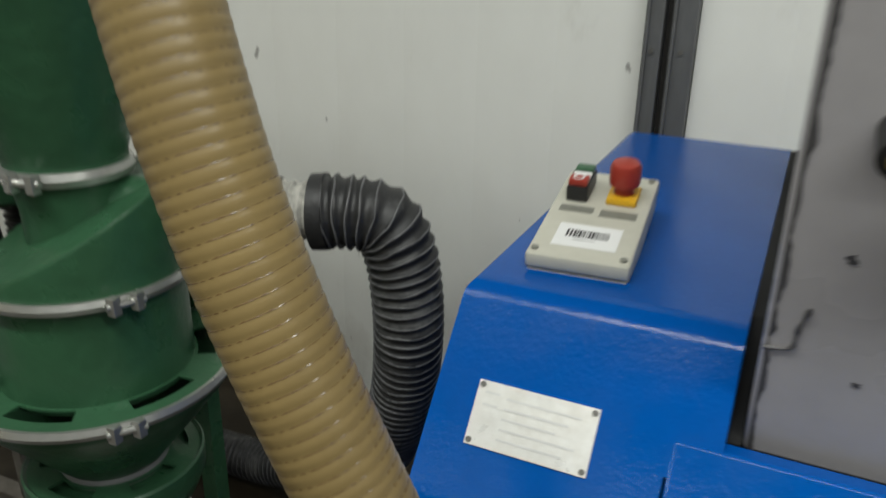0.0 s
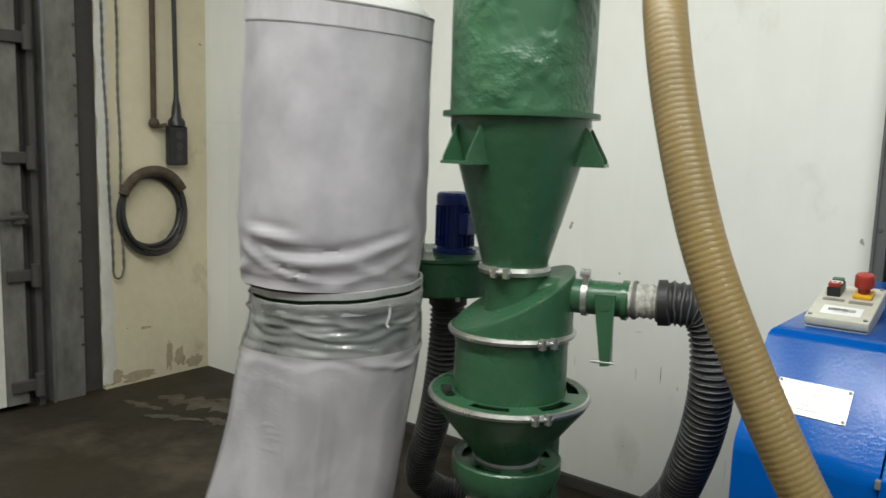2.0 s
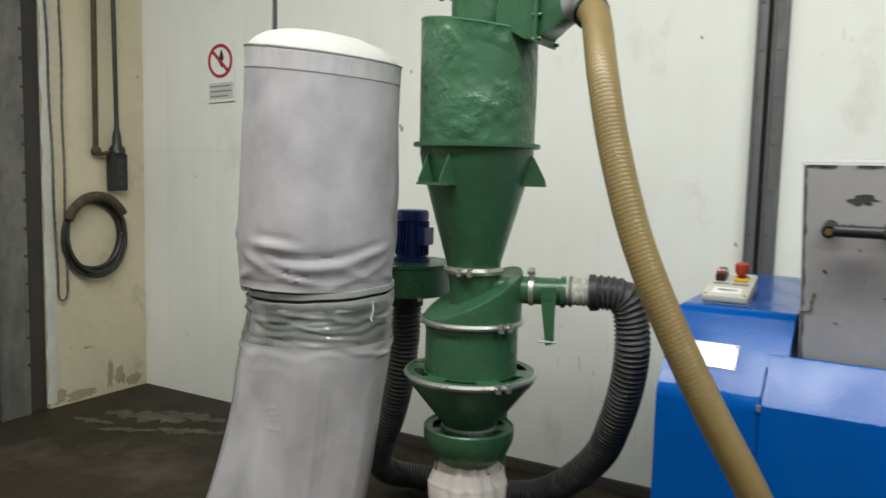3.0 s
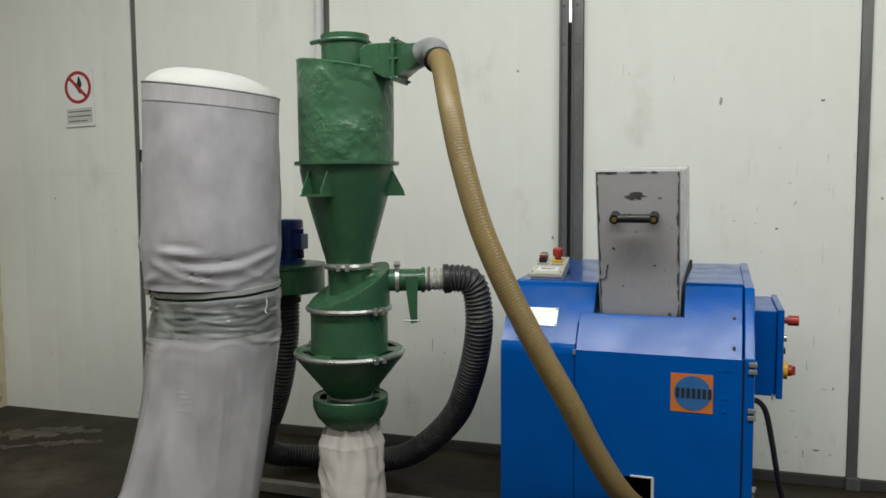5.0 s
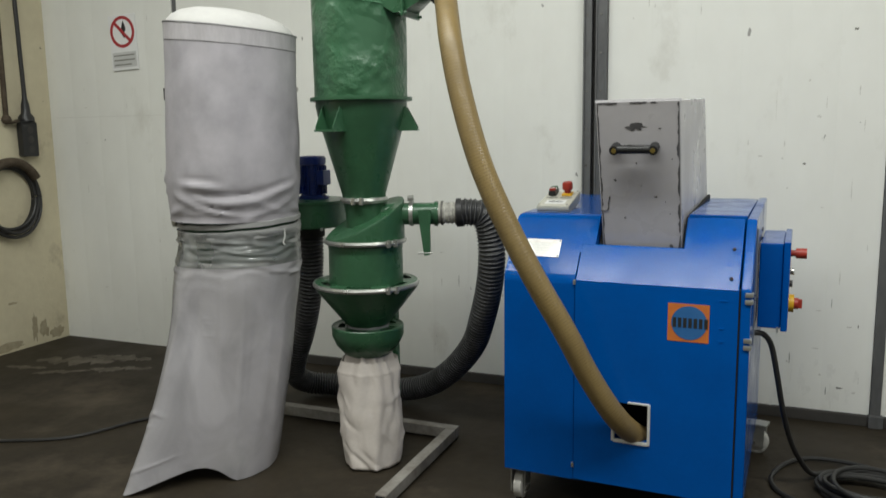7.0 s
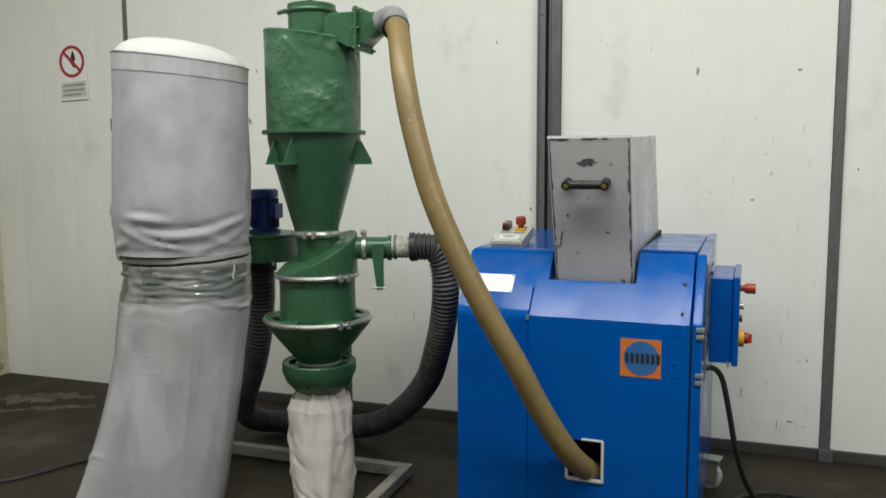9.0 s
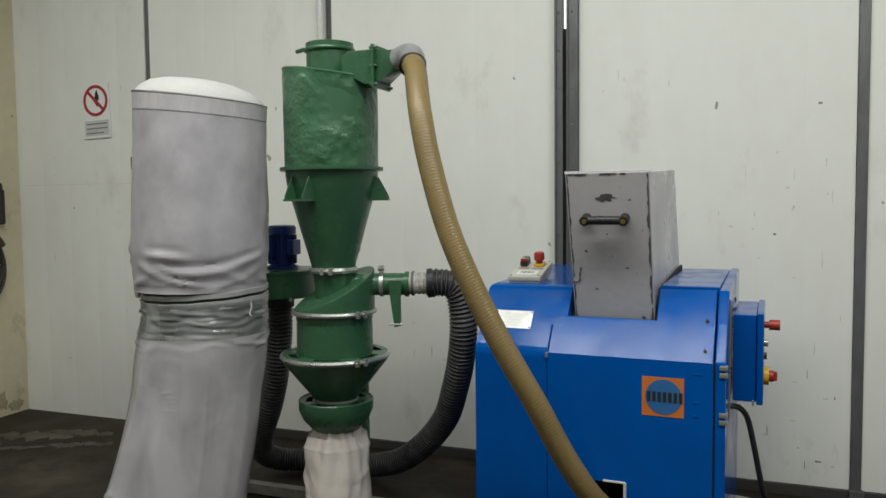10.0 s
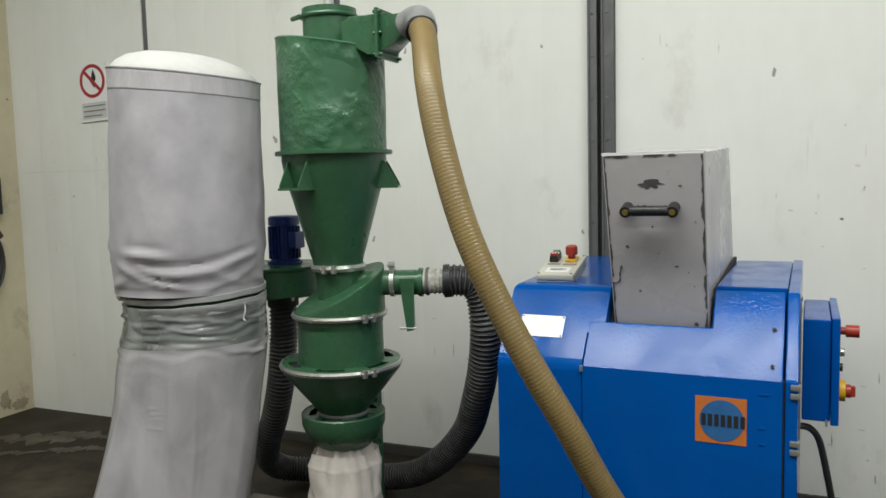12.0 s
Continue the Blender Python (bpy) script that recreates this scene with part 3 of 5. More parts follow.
# ---------------- things on the north wall ----------------
def prohibition_sign():
    t = thing("prohibition_sign", -2.29, 2.295, 1.89, "white no-open-flames sign with red ring on the panel wall", "sign")
    m = Matrix.Translation((-2.283, 2.292, 2.05)) @ Matrix.Rotation(radians(-2.0), 4, "Y")

    def flat(bm, mat, name, label=""):
        bmesh.ops.transform(bm, matrix=m, verts=bm.verts)
        part(name, bm, mat, t, label)

    flat(box(-0.113, 0.113, -0.003, 0.003, -0.178, 0.178, 0.002), M_PAPER, "plate")

    def ring(r0, r1, y0, y1, cz, seg=48):
        bm = bmesh.new()
        rows = [[bm.verts.new((r * math.cos(2 * math.pi * i / seg), y, cz + r * math.sin(2 * math.pi * i / seg))) for i in range(seg)] for r, y in ((r0, y1), (r0, y0), (r1, y0), (r1, y1))]
        for a, b in zip(rows, rows[1:]):
            for i in range(seg):
                bm.faces.new((a[i], a[(i + 1) % seg], b[(i + 1) % seg], b[i]))
        return bm

    flat(ring(0.082, 0.102, -0.0045, -0.003, 0.068), M_SIGNRED, "red_ring")
    bm = box(-0.085, 0.085, -0.0052, -0.0035, -0.010, 0.010)
    bmesh.ops.transform(bm, matrix=Matrix.Translation((0, 0, 0.068)) @ Matrix.Rotation(radians(45), 4, "Y"), verts=bm.verts)
    flat(bm, M_SIGNRED, "red_bar")
    bm = box(-0.005, 0.005, -0.0042, -0.0035, -0.05, 0.02)
    bmesh.ops.transform(bm, matrix=Matrix.Translation((-0.012, 0, 0.07)) @ Matrix.Rotation(radians(-35), 4, "Y"), verts=bm.verts)
    flat(bm, M_INK, "match_stick")
    flat(lathe([(0.002, -0.034), (0.016, -0.022), (0.019, -0.005), (0.010, 0.022), (0.002, 0.042)], 0, 0, 12, warp=lambda p, a, r, z: Vector((0.012 + p.x, -0.0037 + p.y * 0.02, 0.095 + z))), M_INK, "flame")
    flat(box(-0.100, 0.100, -0.0042, -0.003, -0.16, -0.062), M_PRINT, "text_panel")
    for k in range(3):
        flat(box(-0.088, 0.088 - 0.03 * (k == 2), -0.0052, -0.004, -0.087 - 0.03 * k, -0.079 - 0.03 * k), M_LABELGREY, "text_line")


def wall_pipe():
    t = thing("wall_pipe", -0.56, 2.25, 1.9, "white plastic conduit pipe running up the panel wall", "pipe")
    part("pipe", rod((-0.578, 2.255, 1.60), (-0.578, 2.255, 4.3), 0.02, 16), M_PIPEWHITE, t)
    for z in (1.75, 2.75):
        part("bracket", box(-0.604, -0.552, 2.25, 2.302, z, z + 0.02, 0.003), M_STEEL, t)


prohibition_sign()
wall_pipe()


# ---------------- the granulator ----------------
FY, BENDZ, TOPY, TOPZ, BACKY = 0.912, 0.898, 1.085, 1.116, 1.90
LX, RX = 0.780, 1.643


def slope_y(z):
    """Where the sloping front stands at height z."""
    return FY + (TOPY - FY) * (z - BENDZ) / (TOPZ - BENDZ)


def screw(x, y, z, normal, r=0.006):
    a = Vector((x, y, z))
    return rod(a, a + Vector(normal) * 0.003, r, 10)


def granulator():
    t = thing("granulator", 1.5, 0.912, 0.0, "blue painted plastics granulator on casters with grey hopper", "granulator")
    t.rotation_euler = (0, 0, radians(-2.2))
    side = [(FY, 0.14), (FY, BENDZ), (TOPY, TOPZ), (BACKY, TOPZ + 0.01), (BACKY, 0.14)]
    step = slope_y(0.985)
    bm = prism([(FY, 0.14), (FY, BENDZ), (step, 0.985), (BACKY, 0.985), (BACKY, 0.14)], LX, 1.049)
    prism([(step, 0.985), (TOPY, TOPZ), (BACKY, TOPZ + 0.01), (BACKY, 0.985)], LX, 1.101, bm=bm)
    bmesh.ops.remove_doubles(bm, verts=bm.verts, dist=0.0002)

    def bent(e):
        a, b = e.verts[0].co, e.verts[1].co
        across = abs(a.y - b.y) < 1e-4 and abs(a.z - b.z) < 1e-4
        left = abs(a.x - LX) < 1e-4 and abs(b.x - LX) < 1e-4 and abs(a.z - b.z) + abs(a.y - b.y) > 0.05 and not (abs(a.z - 0.985) < 1e-4 and abs(b.z - 0.985) < 1e-4)
        return (across and (abs(a.z - TOPZ) < 1e-4 or abs(a.z - BENDZ) < 1e-4)) or (left and a.z + b.z > 2.2)

    bmesh.ops.bevel(bm, geom=[e for e in bm.edges if bent(e)], offset=0.022, segments=6, affect="EDGES", profile=0.5)
    part("left_housing", bm, M_BLUE, t)
    # door with the notch for the hopper
    inset = FY - 0.004
    # front sheet around the hose opening
    hx0, hx1, hz0, hz1 = 1.203, 1.318, 0.325, 0.462
    bm = bmesh.new()
    for x0, x1, z0, z1 in ((1.052, hx0, 0.145, BENDZ - 0.004), (hx1, 1.604, 0.145, BENDZ - 0.004), (hx0, hx1, 0.145, hz0), (hx0, hx1, hz1, BENDZ - 0.004)):
        box(x0, x1, inset, inset + 0.03, z0, z1, bm=bm)
    bmesh.ops.remove_doubles(bm, verts=bm.verts, dist=0.0005)
    inner = [f for f in bm.faces if all(abs(v.co.x - f.verts[0].co.x) < 1e-5 for v in f.verts) and 1.06 < f.verts[0].co.x < 1.6 and (f.calc_center_median().z > hz1 or f.calc_center_median().z < hz0)]
    bmesh.ops.delete(bm, geom=inner, context="FACES")
    door = part("front_door", bm, M_BLUE, t)
    # one bent sheet: low beside the hopper, tall beside the right panel
    lean = (TOPY - FY) / (TOPZ - BENDZ)
    lo = BENDZ - 0.004
    out = [(1.052, lo), (1.604, lo), (1.604, TOPZ), (1.4122, TOPZ), (1.4122, 1.016), (1.052, 1.016)]
    bm = bmesh.new()
    front = [bm.verts.new((u, inset + lean * (z - lo), z)) for u, z in out]
    back = [bm.verts.new((u, inset + lean * (z - lo) + 0.024, z - 0.004)) for u, z in out]
    bm.faces.new(front)
    bm.faces.new(back[::-1])
    for i in range(6):
        j = (i + 1) % 6
        bm.faces.new((front[i], back[i], back[j], front[j]))
    bmesh.ops.recalc_face_normals(bm, faces=bm.faces)
    bmesh.ops.bevel(bm, geom=[e for e in bm.edges if all(v in front for v in e.verts)], offset=0.004, segments=3, affect="EDGES", profile=0.5)
    part("door_slope", bm, M_BLUE, door)
    part("door_edge", box(1.6045, 1.6085, FY - 0.001, FY + 0.03, 0.15, BENDZ, 0.001), M_VOID, door)
    for z in (0.19, 0.88):
        part("hinge_pin", box(1.044, 1.054, FY - 0.008, FY + 0.004, z, z + 0.018, 0.002), M_CLAMP, door)
    for dx, dz in ((1.578, 1.02), (1.577, 0.93)):
        part("screw", screw(dx, slope_y(dz) - 0.004, dz, (0, -0.8, 0.58)), M_VOID, door)
    for k, z in enumerate((0.855, 0.76, 0.715)):
        part("keyhole_cover", box(1.545, 1.57 - 0.01 * (k > 0), inset - 0.002, inset + 0.001, z, z + 0.006, 0.001), M_BLUE, door)
    # hose opening with a white edge
    bm = box(hx0 - 0.004, hx1 + 0.004, inset - 0.006, inset + 0.008, hz0 - 0.012, hz0, 0.002)
    box(hx0 - 0.012, hx0, inset - 0.006, inset + 0.008, hz0 - 0.008, hz0 + 0.06, 0.002, bm)
    box(hx1, hx1 + 0.010, inset - 0.006, inset + 0.008, hz0 - 0.010, hz1 + 0.004, 0.002, bm)
    box(hx0 + 0.045, hx1 + 0.006, inset - 0.006, inset + 0.008, hz1, hz1 + 0.007, 0.002, bm)
    part("opening_trim", bm, M_PLATE, door, "white edge trim round the hose opening")
    # added black plate gives the shade seen through the hose opening
    part("interior_shade", box(1.06, 1.60, 1.16, 1.19, 0.16, 1.0), M_VOID, t)
    # right side panel and top
    part("right_panel", prism(side, 1.609, RX, 0.006), M_BLUE, t)
    part("right_top", box(1.412, 1.6085, TOPY + 0.032, BACKY - 0.04, TOPZ - 0.05, TOPZ + 0.008, 0.005), M_BLUE, t)
    part("back_panel", box(1.046, 1.608, BACKY - 0.04, BACKY - 0.002, 0.15, TOPZ - 0.06, 0.004), M_BLUE, t)
    part("floor_plate", box(1.046, 1.608, FY + 0.03, BACKY - 0.045, 0.142, 0.155), M_VOID, t)
    for z, y in ((1.03, 1.55), (0.99, 1.55), (0.95, 1.16)):
        part("bolt", screw(RX, y, z, (1, 0, 0), 0.008), M_VOID, t)
    for z in (0.875, 0.72):
        bm = box(RX - 0.020, RX + 0.006, FY - 0.006, FY + 0.02, z, z + 0.016, 0.003)
        box(RX - 0.020, RX + 0.006, FY - 0.006, FY + 0.02, z - 0.024, z - 0.008, 0.003, bm)
        part("latch", bm, M_CLAMP, t, "zinc door latch")
    part("side_edge_strip", box(RX, RX + 0.004, 1.12, 1.128, 0.66, 1.08, 0.001), M_CLAMP, t)
    # black gasket round the hopper slot
    bm = prism([(1.05, 1.0), (1.14, 1.112), (1.83, 1.142), (1.83, 1.117), (1.14, 1.085), (1.06, 0.98)], 1.401, 1.4118, 0.002)
    prism([(1.05, 1.0), (1.14, 1.112), (1.83, 1.142), (1.83, 1.117), (1.14, 1.085), (1.06, 0.98)], 1.1012, 1.116, 0.002, bm)
    part("gasket", bm, M_VOID, t, "black rubber gasket beside the hopper")
    # hopper leaning forward
    x0, x1 = 1.1165, 1.400
    hop = [(1.06, 0.99), (0.90, 1.523), (1.62, 1.553), (1.83, 1.12), (1.83, 0.99)]
    hopper = part("hopper", prism(hop, x0, x1, 0.006), M_GREY, t, "grey painted hopper with chipped edges")
    along = Vector((0, 0.90 - 1.06, 0.533)).normalized()
    normal = Vector((0, -along.z, along.y))

    def on_front(u, v, h):
        return Vector((u, 1.06, 0.99)) + along * v + normal * h

    length = 0.558
    rnd = random.Random(11)

    def flake(cx, cv, w, h, n=20):
        return ragged(lambda u, v: on_front(min(max(u, x0 + 0.0045), x1 - 0.0045), min(max(v, 0.0), length - 0.005), 0.0008), cx, cv, w, h, rnd, n, 0.8)

    part("bare_patch", flake(1.249, 0.466, 0.034, 0.014, 26), M_WORN, hopper, "dark bare patch where paint flaked off")

    def worn_edge(u_edge, inward, seed, gap):
        """A broken ragged line of bare metal along an upright edge."""
        bm = bmesh.new()
        n = 110
        prev = None
        for i in range(n + 1):
            v = 0.004 + (length - 0.012) * i / n
            k = noise.noise(Vector((seed, v * 22, 0))) + 0.5 * noise.noise(Vector((seed, v * 75, 3)))
            width = max(0.0, 0.0045 + 0.0075 * k - gap)
            if width < 0.0006:
                prev = None
                continue
            cur = (bm.verts.new(on_front(u_edge, v, 0.0008)), bm.verts.new(on_front(u_edge + inward * width, v, 0.0008)))
            if prev:
                bm.faces.new((prev[0], prev[1], cur[1], cur[0]))
            prev = cur
        part("worn_edge", bm, M_WORN, hopper, "bare scraped edge")

    worn_edge(x0 + 0.0045, 1, 2.0, 0.0)
    worn_edge(x1 - 0.0045, -1, 7.0, -0.001)
    for k in range(7):
        part("edge_chip", flake(rnd.uniform(x0 + 0.02, x1 - 0.02), length - 0.008, rnd.uniform(0.01, 0.035), 0.006), M_WORN, hopper)
    for k in range(10):
        part("scratch", flake(rnd.uniform(x0 + 0.02, x1 - 0.02), rnd.uniform(0.03, 0.5), rnd.uniform(0.002, 0.009), rnd.uniform(0.002, 0.006), 10), M_WORN, hopper)
    pts = [on_front(1.118, 0.155, 0.0005), on_front(1.142, 0.160, 0.0005), on_front(1.145, 0.185, 0.0005), on_front(1.152, 0.215, 0.0005)]
    part("scratch", tube(spline(pts, 0.006), lambda i: 0.0022 + 0.001 * math.sin(i * 1.7), 6), M_WORN, hopper)
    part("lid_edge", box(x0 - 0.002, x1 + 0.002, 0.904, 0.912, 1.519, 1.5285, 0.002), M_GREY, hopper)
    # bow handle
    hv = 0.397
    bm = rod(on_front(1.187, hv, 0.034), on_front(1.310, hv, 0.034), 0.0145, 16)
    for u in (1.183, 1.314):
        rod(on_front(u, hv, 0.0), on_front(u, hv, 0.046), 0.0165, 18, bm)
    handle = part("handle", bm, M_BLACK, hopper, "black plastic pull handle")
    for k in range(9):
        u = 1.205 + 0.0108 * k
        part("grip_rib", rod(on_front(u, hv, 0.034), on_front(u + 0.004, hv, 0.034), 0.0155, 16), M_BLACK, handle)
    for u in (1.183, 1.314):
        part("screw", rod(on_front(u, hv, 0.045), on_front(u, hv, 0.0485), 0.0085, 14), M_BRASS, handle)
    # makers plates
    def on_slope(u, z, h):
        n = Vector((0, -(TOPZ - BENDZ), TOPY - FY)).normalized()
        return Vector((u, slope_y(z), z)) + n * h

    bm = bmesh.new()
    vs = [bm.verts.new(on_slope(u, z, h)) for h in (0.0005, 0.003) for u, z in ((0.832, 0.966), (0.973, 0.966), (0.973, 1.024), (0.832, 1.024))]
    for f in ((0, 1, 2, 3), (4, 5, 6, 7), (0, 1, 5, 4), (1, 2, 6, 5), (2, 3, 7, 6), (3, 0, 4, 7)):
        bm.faces.new([vs[i] for i in f])
    plate = part("nameplate", bm, M_PLATE, t, "worn white metal nameplate with faded print")
    for u, z in ((0.837, 0.970), (0.968, 0.970), (0.968, 1.020), (0.837, 1.020)):
        part("rivet", rod(on_slope(u, z, 0.002), on_slope(u, z, 0.0045), 0.0035, 8), M_COLUMN, plate)

    def slope_bar(u0, u1, z0, z1, mat, name):
        b = bmesh.new()
        b.faces.new([b.verts.new(on_slope(u, z, 0.0036)) for u, z in ((u0, z0), (u1, z0), (u1, z1), (u0, z1))])
        part(name, b, mat, plate)

    for k in range(5):
        slope_bar(0.868, 0.955 - 0.012 * (k % 3), 1.011 - 0.009 * k, 1.013 - 0.009 * k, M_PRINT, "print_line")
    slope_bar(0.842, 0.860, 1.002, 1.004, M_PRINT, "print_mark")
    slope_bar(0.842, 0.860, 1.013, 1.015, M_PRINT, "print_mark")
    # square sticker
    sx0, sx1, sz0, sz1 = 1.378, 1.514, 0.708, 0.840
    sticker = part("sticker", box(sx0, sx1, inset - 0.0015, inset, sz0, sz1), M_ORANGE, door, "orange square sticker with a blue disc")
    cx, cz = (sx0 + sx1) / 2 + 0.003, (sz0 + sz1) / 2
    part("disc", lathe([(0.0, 0), (0.059, 0), (0.059, 0.001)], 0, 0, 40, warp=lambda p, a, r, z: Vector((cx + p.x, inset - 0.0017 - z, cz + p.y))), M_STICKBLUE, sticker)
    for k in range(7):
        u = cx - 0.054 + 0.0172 * k
        part("mark", box(u, u + 0.0115, inset - 0.0034, inset - 0.0026, cz - 0.017, cz + 0.017), M_INK, sticker)
    # electrical cabinet on the right side
    cab = part("electrical_cabinet", box(RX + 0.006, 1.728, 1.25, 1.66, 0.697, 1.013, 0.006), M_BLUE, t, "blue electrical cabinet with red and yellow switches")
    part("cabinet_door", box(1.7285, 1.752, 1.24, 1.67, 0.690, 1.02, 0.005), M_BLUE, cab)
    part("stop_button", rod((1.752, 1.31, 0.972), (1.77, 1.31, 0.972), 0.012, 14, rod((1.768, 1.31, 0.972), (1.805, 1.31, 0.972), 0.019, 20)), M_RED, cab, "red emergency stop button")
    part("lamp_button", rod((1.752, 1.31, 0.905), (1.766, 1.31, 0.905), 0.013, 16), M_CLAMP, cab)
    part("lamp_button", rod((1.752, 1.31, 0.858), (1.762, 1.31, 0.858), 0.013, 16), M_BLACK, cab)
    sw = part("main_switch", rod((1.752, 1.31, 0.785), (1.77, 1.31, 0.785), 0.033, 24), M_YELLOW, cab, "yellow and red rotary main switch")
    bm = rod((1.77, 1.31, 0.785), (1.785, 1.31, 0.785), 0.021, 18)
    box(1.78, 1.798, 1.303, 1.317, 0.768, 0.802, 0.003, bm)
    part("switch_knob", bm, M_RED, sw)
    part("cable_clip", box(1.715, 1.722, 1.243, 1.25, 0.685, 0.705, 0.001), M_CLAMP, cab)

    # casters
    def caster(cx, cy, swivel):
        m = Matrix.Translation((cx, cy, 0)) @ Matrix.Rotation(radians(swivel), 4, "Z")

        def turned_part(name, bm, mat, parent):
            bmesh.ops.transform(bm, matrix=m, verts=bm.verts)
            return part(name, bm, mat, parent)

        fork = box(-0.035, 0.035, -0.04, 0.04, 0.128, 0.141, 0.003)
        box(-0.030, -0.026, -0.03, 0.035, 0.035, 0.13, 0.001, fork)
        box(0.026, 0.030, -0.03, 0.035, 0.035, 0.13, 0.001, fork)
        c = turned_part("caster", fork, M_CLAMP, t)
        prof = [(0.012, -0.02), (0.045, -0.02), (0.055, -0.014), (0.055, 0.014), (0.045, 0.02), (0.012, 0.02)]
        turned_part("wheel", lathe(prof, 0, 0, 28, warp=lambda p, a, r, z: Vector((z, 0.01 + p.x, 0.055 + p.y))), M_WHEEL, c)
        turned_part("axle", rod((-0.034, 0.01, 0.055), (0.034, 0.01, 0.055), 0.007, 10), M_COLUMN, c)

    for cx, cy, swivel in ((0.825, 0.97, 0), (1.60, 0.97, 0), (0.825, 1.83, 40), (1.655, 1.79, 80)):
        caster(cx, cy, swivel)


def control_box():
    t = thing("control_box", 0.90, 1.28, TOPZ, "beige push-button control box on top of the blue machine", "control box")
    m = Matrix.Translation((0.903, 1.285, TOPZ + 0.012)) @ Matrix.Diagonal((0.92, 0.98, 1, 1)) @ Matrix.Rotation(radians(2), 4, "Z") @ Matrix.Rotation(radians(9.5), 4, "X")

    def put(name, bm, mat, label="", parent=None):
        bmesh.ops.transform(bm, matrix=m, verts=bm.verts)
        return part(name, bm, mat, parent or t, label)

    put("base", box(-0.068, 0.068, -0.125, 0.125, -0.012, 0.012, 0.005), M_BEIGE)
    put("cover", box(-0.070, 0.070, -0.127, 0.127, 0.0125, 0.034, 0.006), M_BEIGE)
    put("foot", box(-0.05, 0.05, 0.07, 0.11, -0.042, -0.011, 0.003), M_BEIGE)
    put("paper_label", box(-0.042, 0.045, -0.098, -0.040, 0.0342, 0.0350), M_PAPER, "white paper label with bars")
    rnd = random.Random(5)
    u = -0.028
    while u < 0.03:
        w = rnd.choice((0.0012, 0.0018, 0.003))
        put("bar", box(u, u + w, -0.074, -0.056, 0.0352, 0.0356), M_INK)
        u += w + rnd.choice((0.0012, 0.002))
    put("print_line", box(-0.016, 0.014, -0.082, -0.079, 0.0352, 0.0356), M_PRINT)
    put("engraved_label", box(-0.055, -0.006, -0.006, 0.010, 0.0342, 0.0352), M_LABELGREY)
    put("engraved_label", box(0.004, 0.056, -0.010, 0.008, 0.0342, 0.0352), M_LABELGREY)
    for u, v in ((-0.059, -0.113), (0.059, -0.113), (-0.059, 0.113), (0.059, 0.113)):
        put("cover_screw", rod((u, v, 0.034), (u, v, 0.0365), 0.005, 10), M_LABELGREY)
    sw = put("start_switch", box(-0.052, -0.020, 0.022, 0.088, 0.0342, 0.056, 0.003), M_BLACK, "black double push button")
    put("start_button", box(-0.050, -0.022, 0.066, 0.086, 0.056, 0.064, 0.003), M_GREEN, "green start button", sw)
    put("pilot_lamp", box(-0.050, -0.022, 0.048, 0.064, 0.056, 0.062, 0.003), M_PAPER, "", sw)
    put("stop_button", box(-0.050, -0.022, 0.024, 0.046, 0.056, 0.066, 0.003), M_RED, "red stop button", sw)
    bm2 = lathe([(0.006, 0.0663), (0.0085, 0.0663), (0.0085, 0.0669), (0.006, 0.0669)], -0.036, 0.035, 20, closed=True)
    put("stop_mark", bm2, M_PAPER, "", sw)
    es = put("emergency_stop", box(0.006, 0.050, 0.024, 0.074, 0.0342, 0.044, 0.003), M_YELLOW, "red mushroom button on a yellow collar")
    put("mushroom", lathe([(0.014, 0.044), (0.014, 0.056), (0.0215, 0.058), (0.0225, 0.064), (0.0225, 0.082), (0.019, 0.088), (0.010, 0.090), (0.0, 0.0905)], 0.028, 0.049, 28), M_RED, "", es)


granulator()
control_box()


# ---------------- cyclone separator ----------------
AX, AY = 0.074, 1.174
K = 0.934


def level(z):
    """Heights of the separator's drawing, stretched to its true size."""
    return 1.436 + (z * 0.994 - 1.436) * 1.031 if z > 0.45 else z


def turned(profile, seg=64, **kw):
    return lathe([(r * K, level(z)) for r, z in profile], AX, AY, seg, **kw)


def slotted_disc(r0, r1, z, thick, slots, fill, offset=0.0):
    """A ring plate with arc slots cut right through it."""
    seg = 96
    r0, r1, z = r0 * K, r1 * K, level(z)
    bm = bmesh.new()
    radii = [r0, r0 + (r1 - r0) * 0.16, r0 + (r1 - r0) * 0.62, r1]
    rings = [[bm.verts.new((AX + r * math.cos(2 * math.pi * i / seg), AY + r * math.sin(2 * math.pi * i / seg), z)) for i in range(seg)] for r in radii]
    for b in range(3):
        for i in range(seg):
            phase = ((i / seg + offset) * slots) % 1.0
            if b == 1 and phase < fill:
                continue
            bm.faces.new((rings[b][i], rings[b][(i + 1) % seg], rings[b + 1][(i + 1) % seg], rings[b + 1][i]))
    raised = bmesh.ops.extrude_face_region(bm, geom=bm.faces[:])["geom"]
    bmesh.ops.translate(bm, vec=(0, 0, thick), verts=[g for g in raised if isinstance(g, bmesh.types.BMVert)])
    return bm


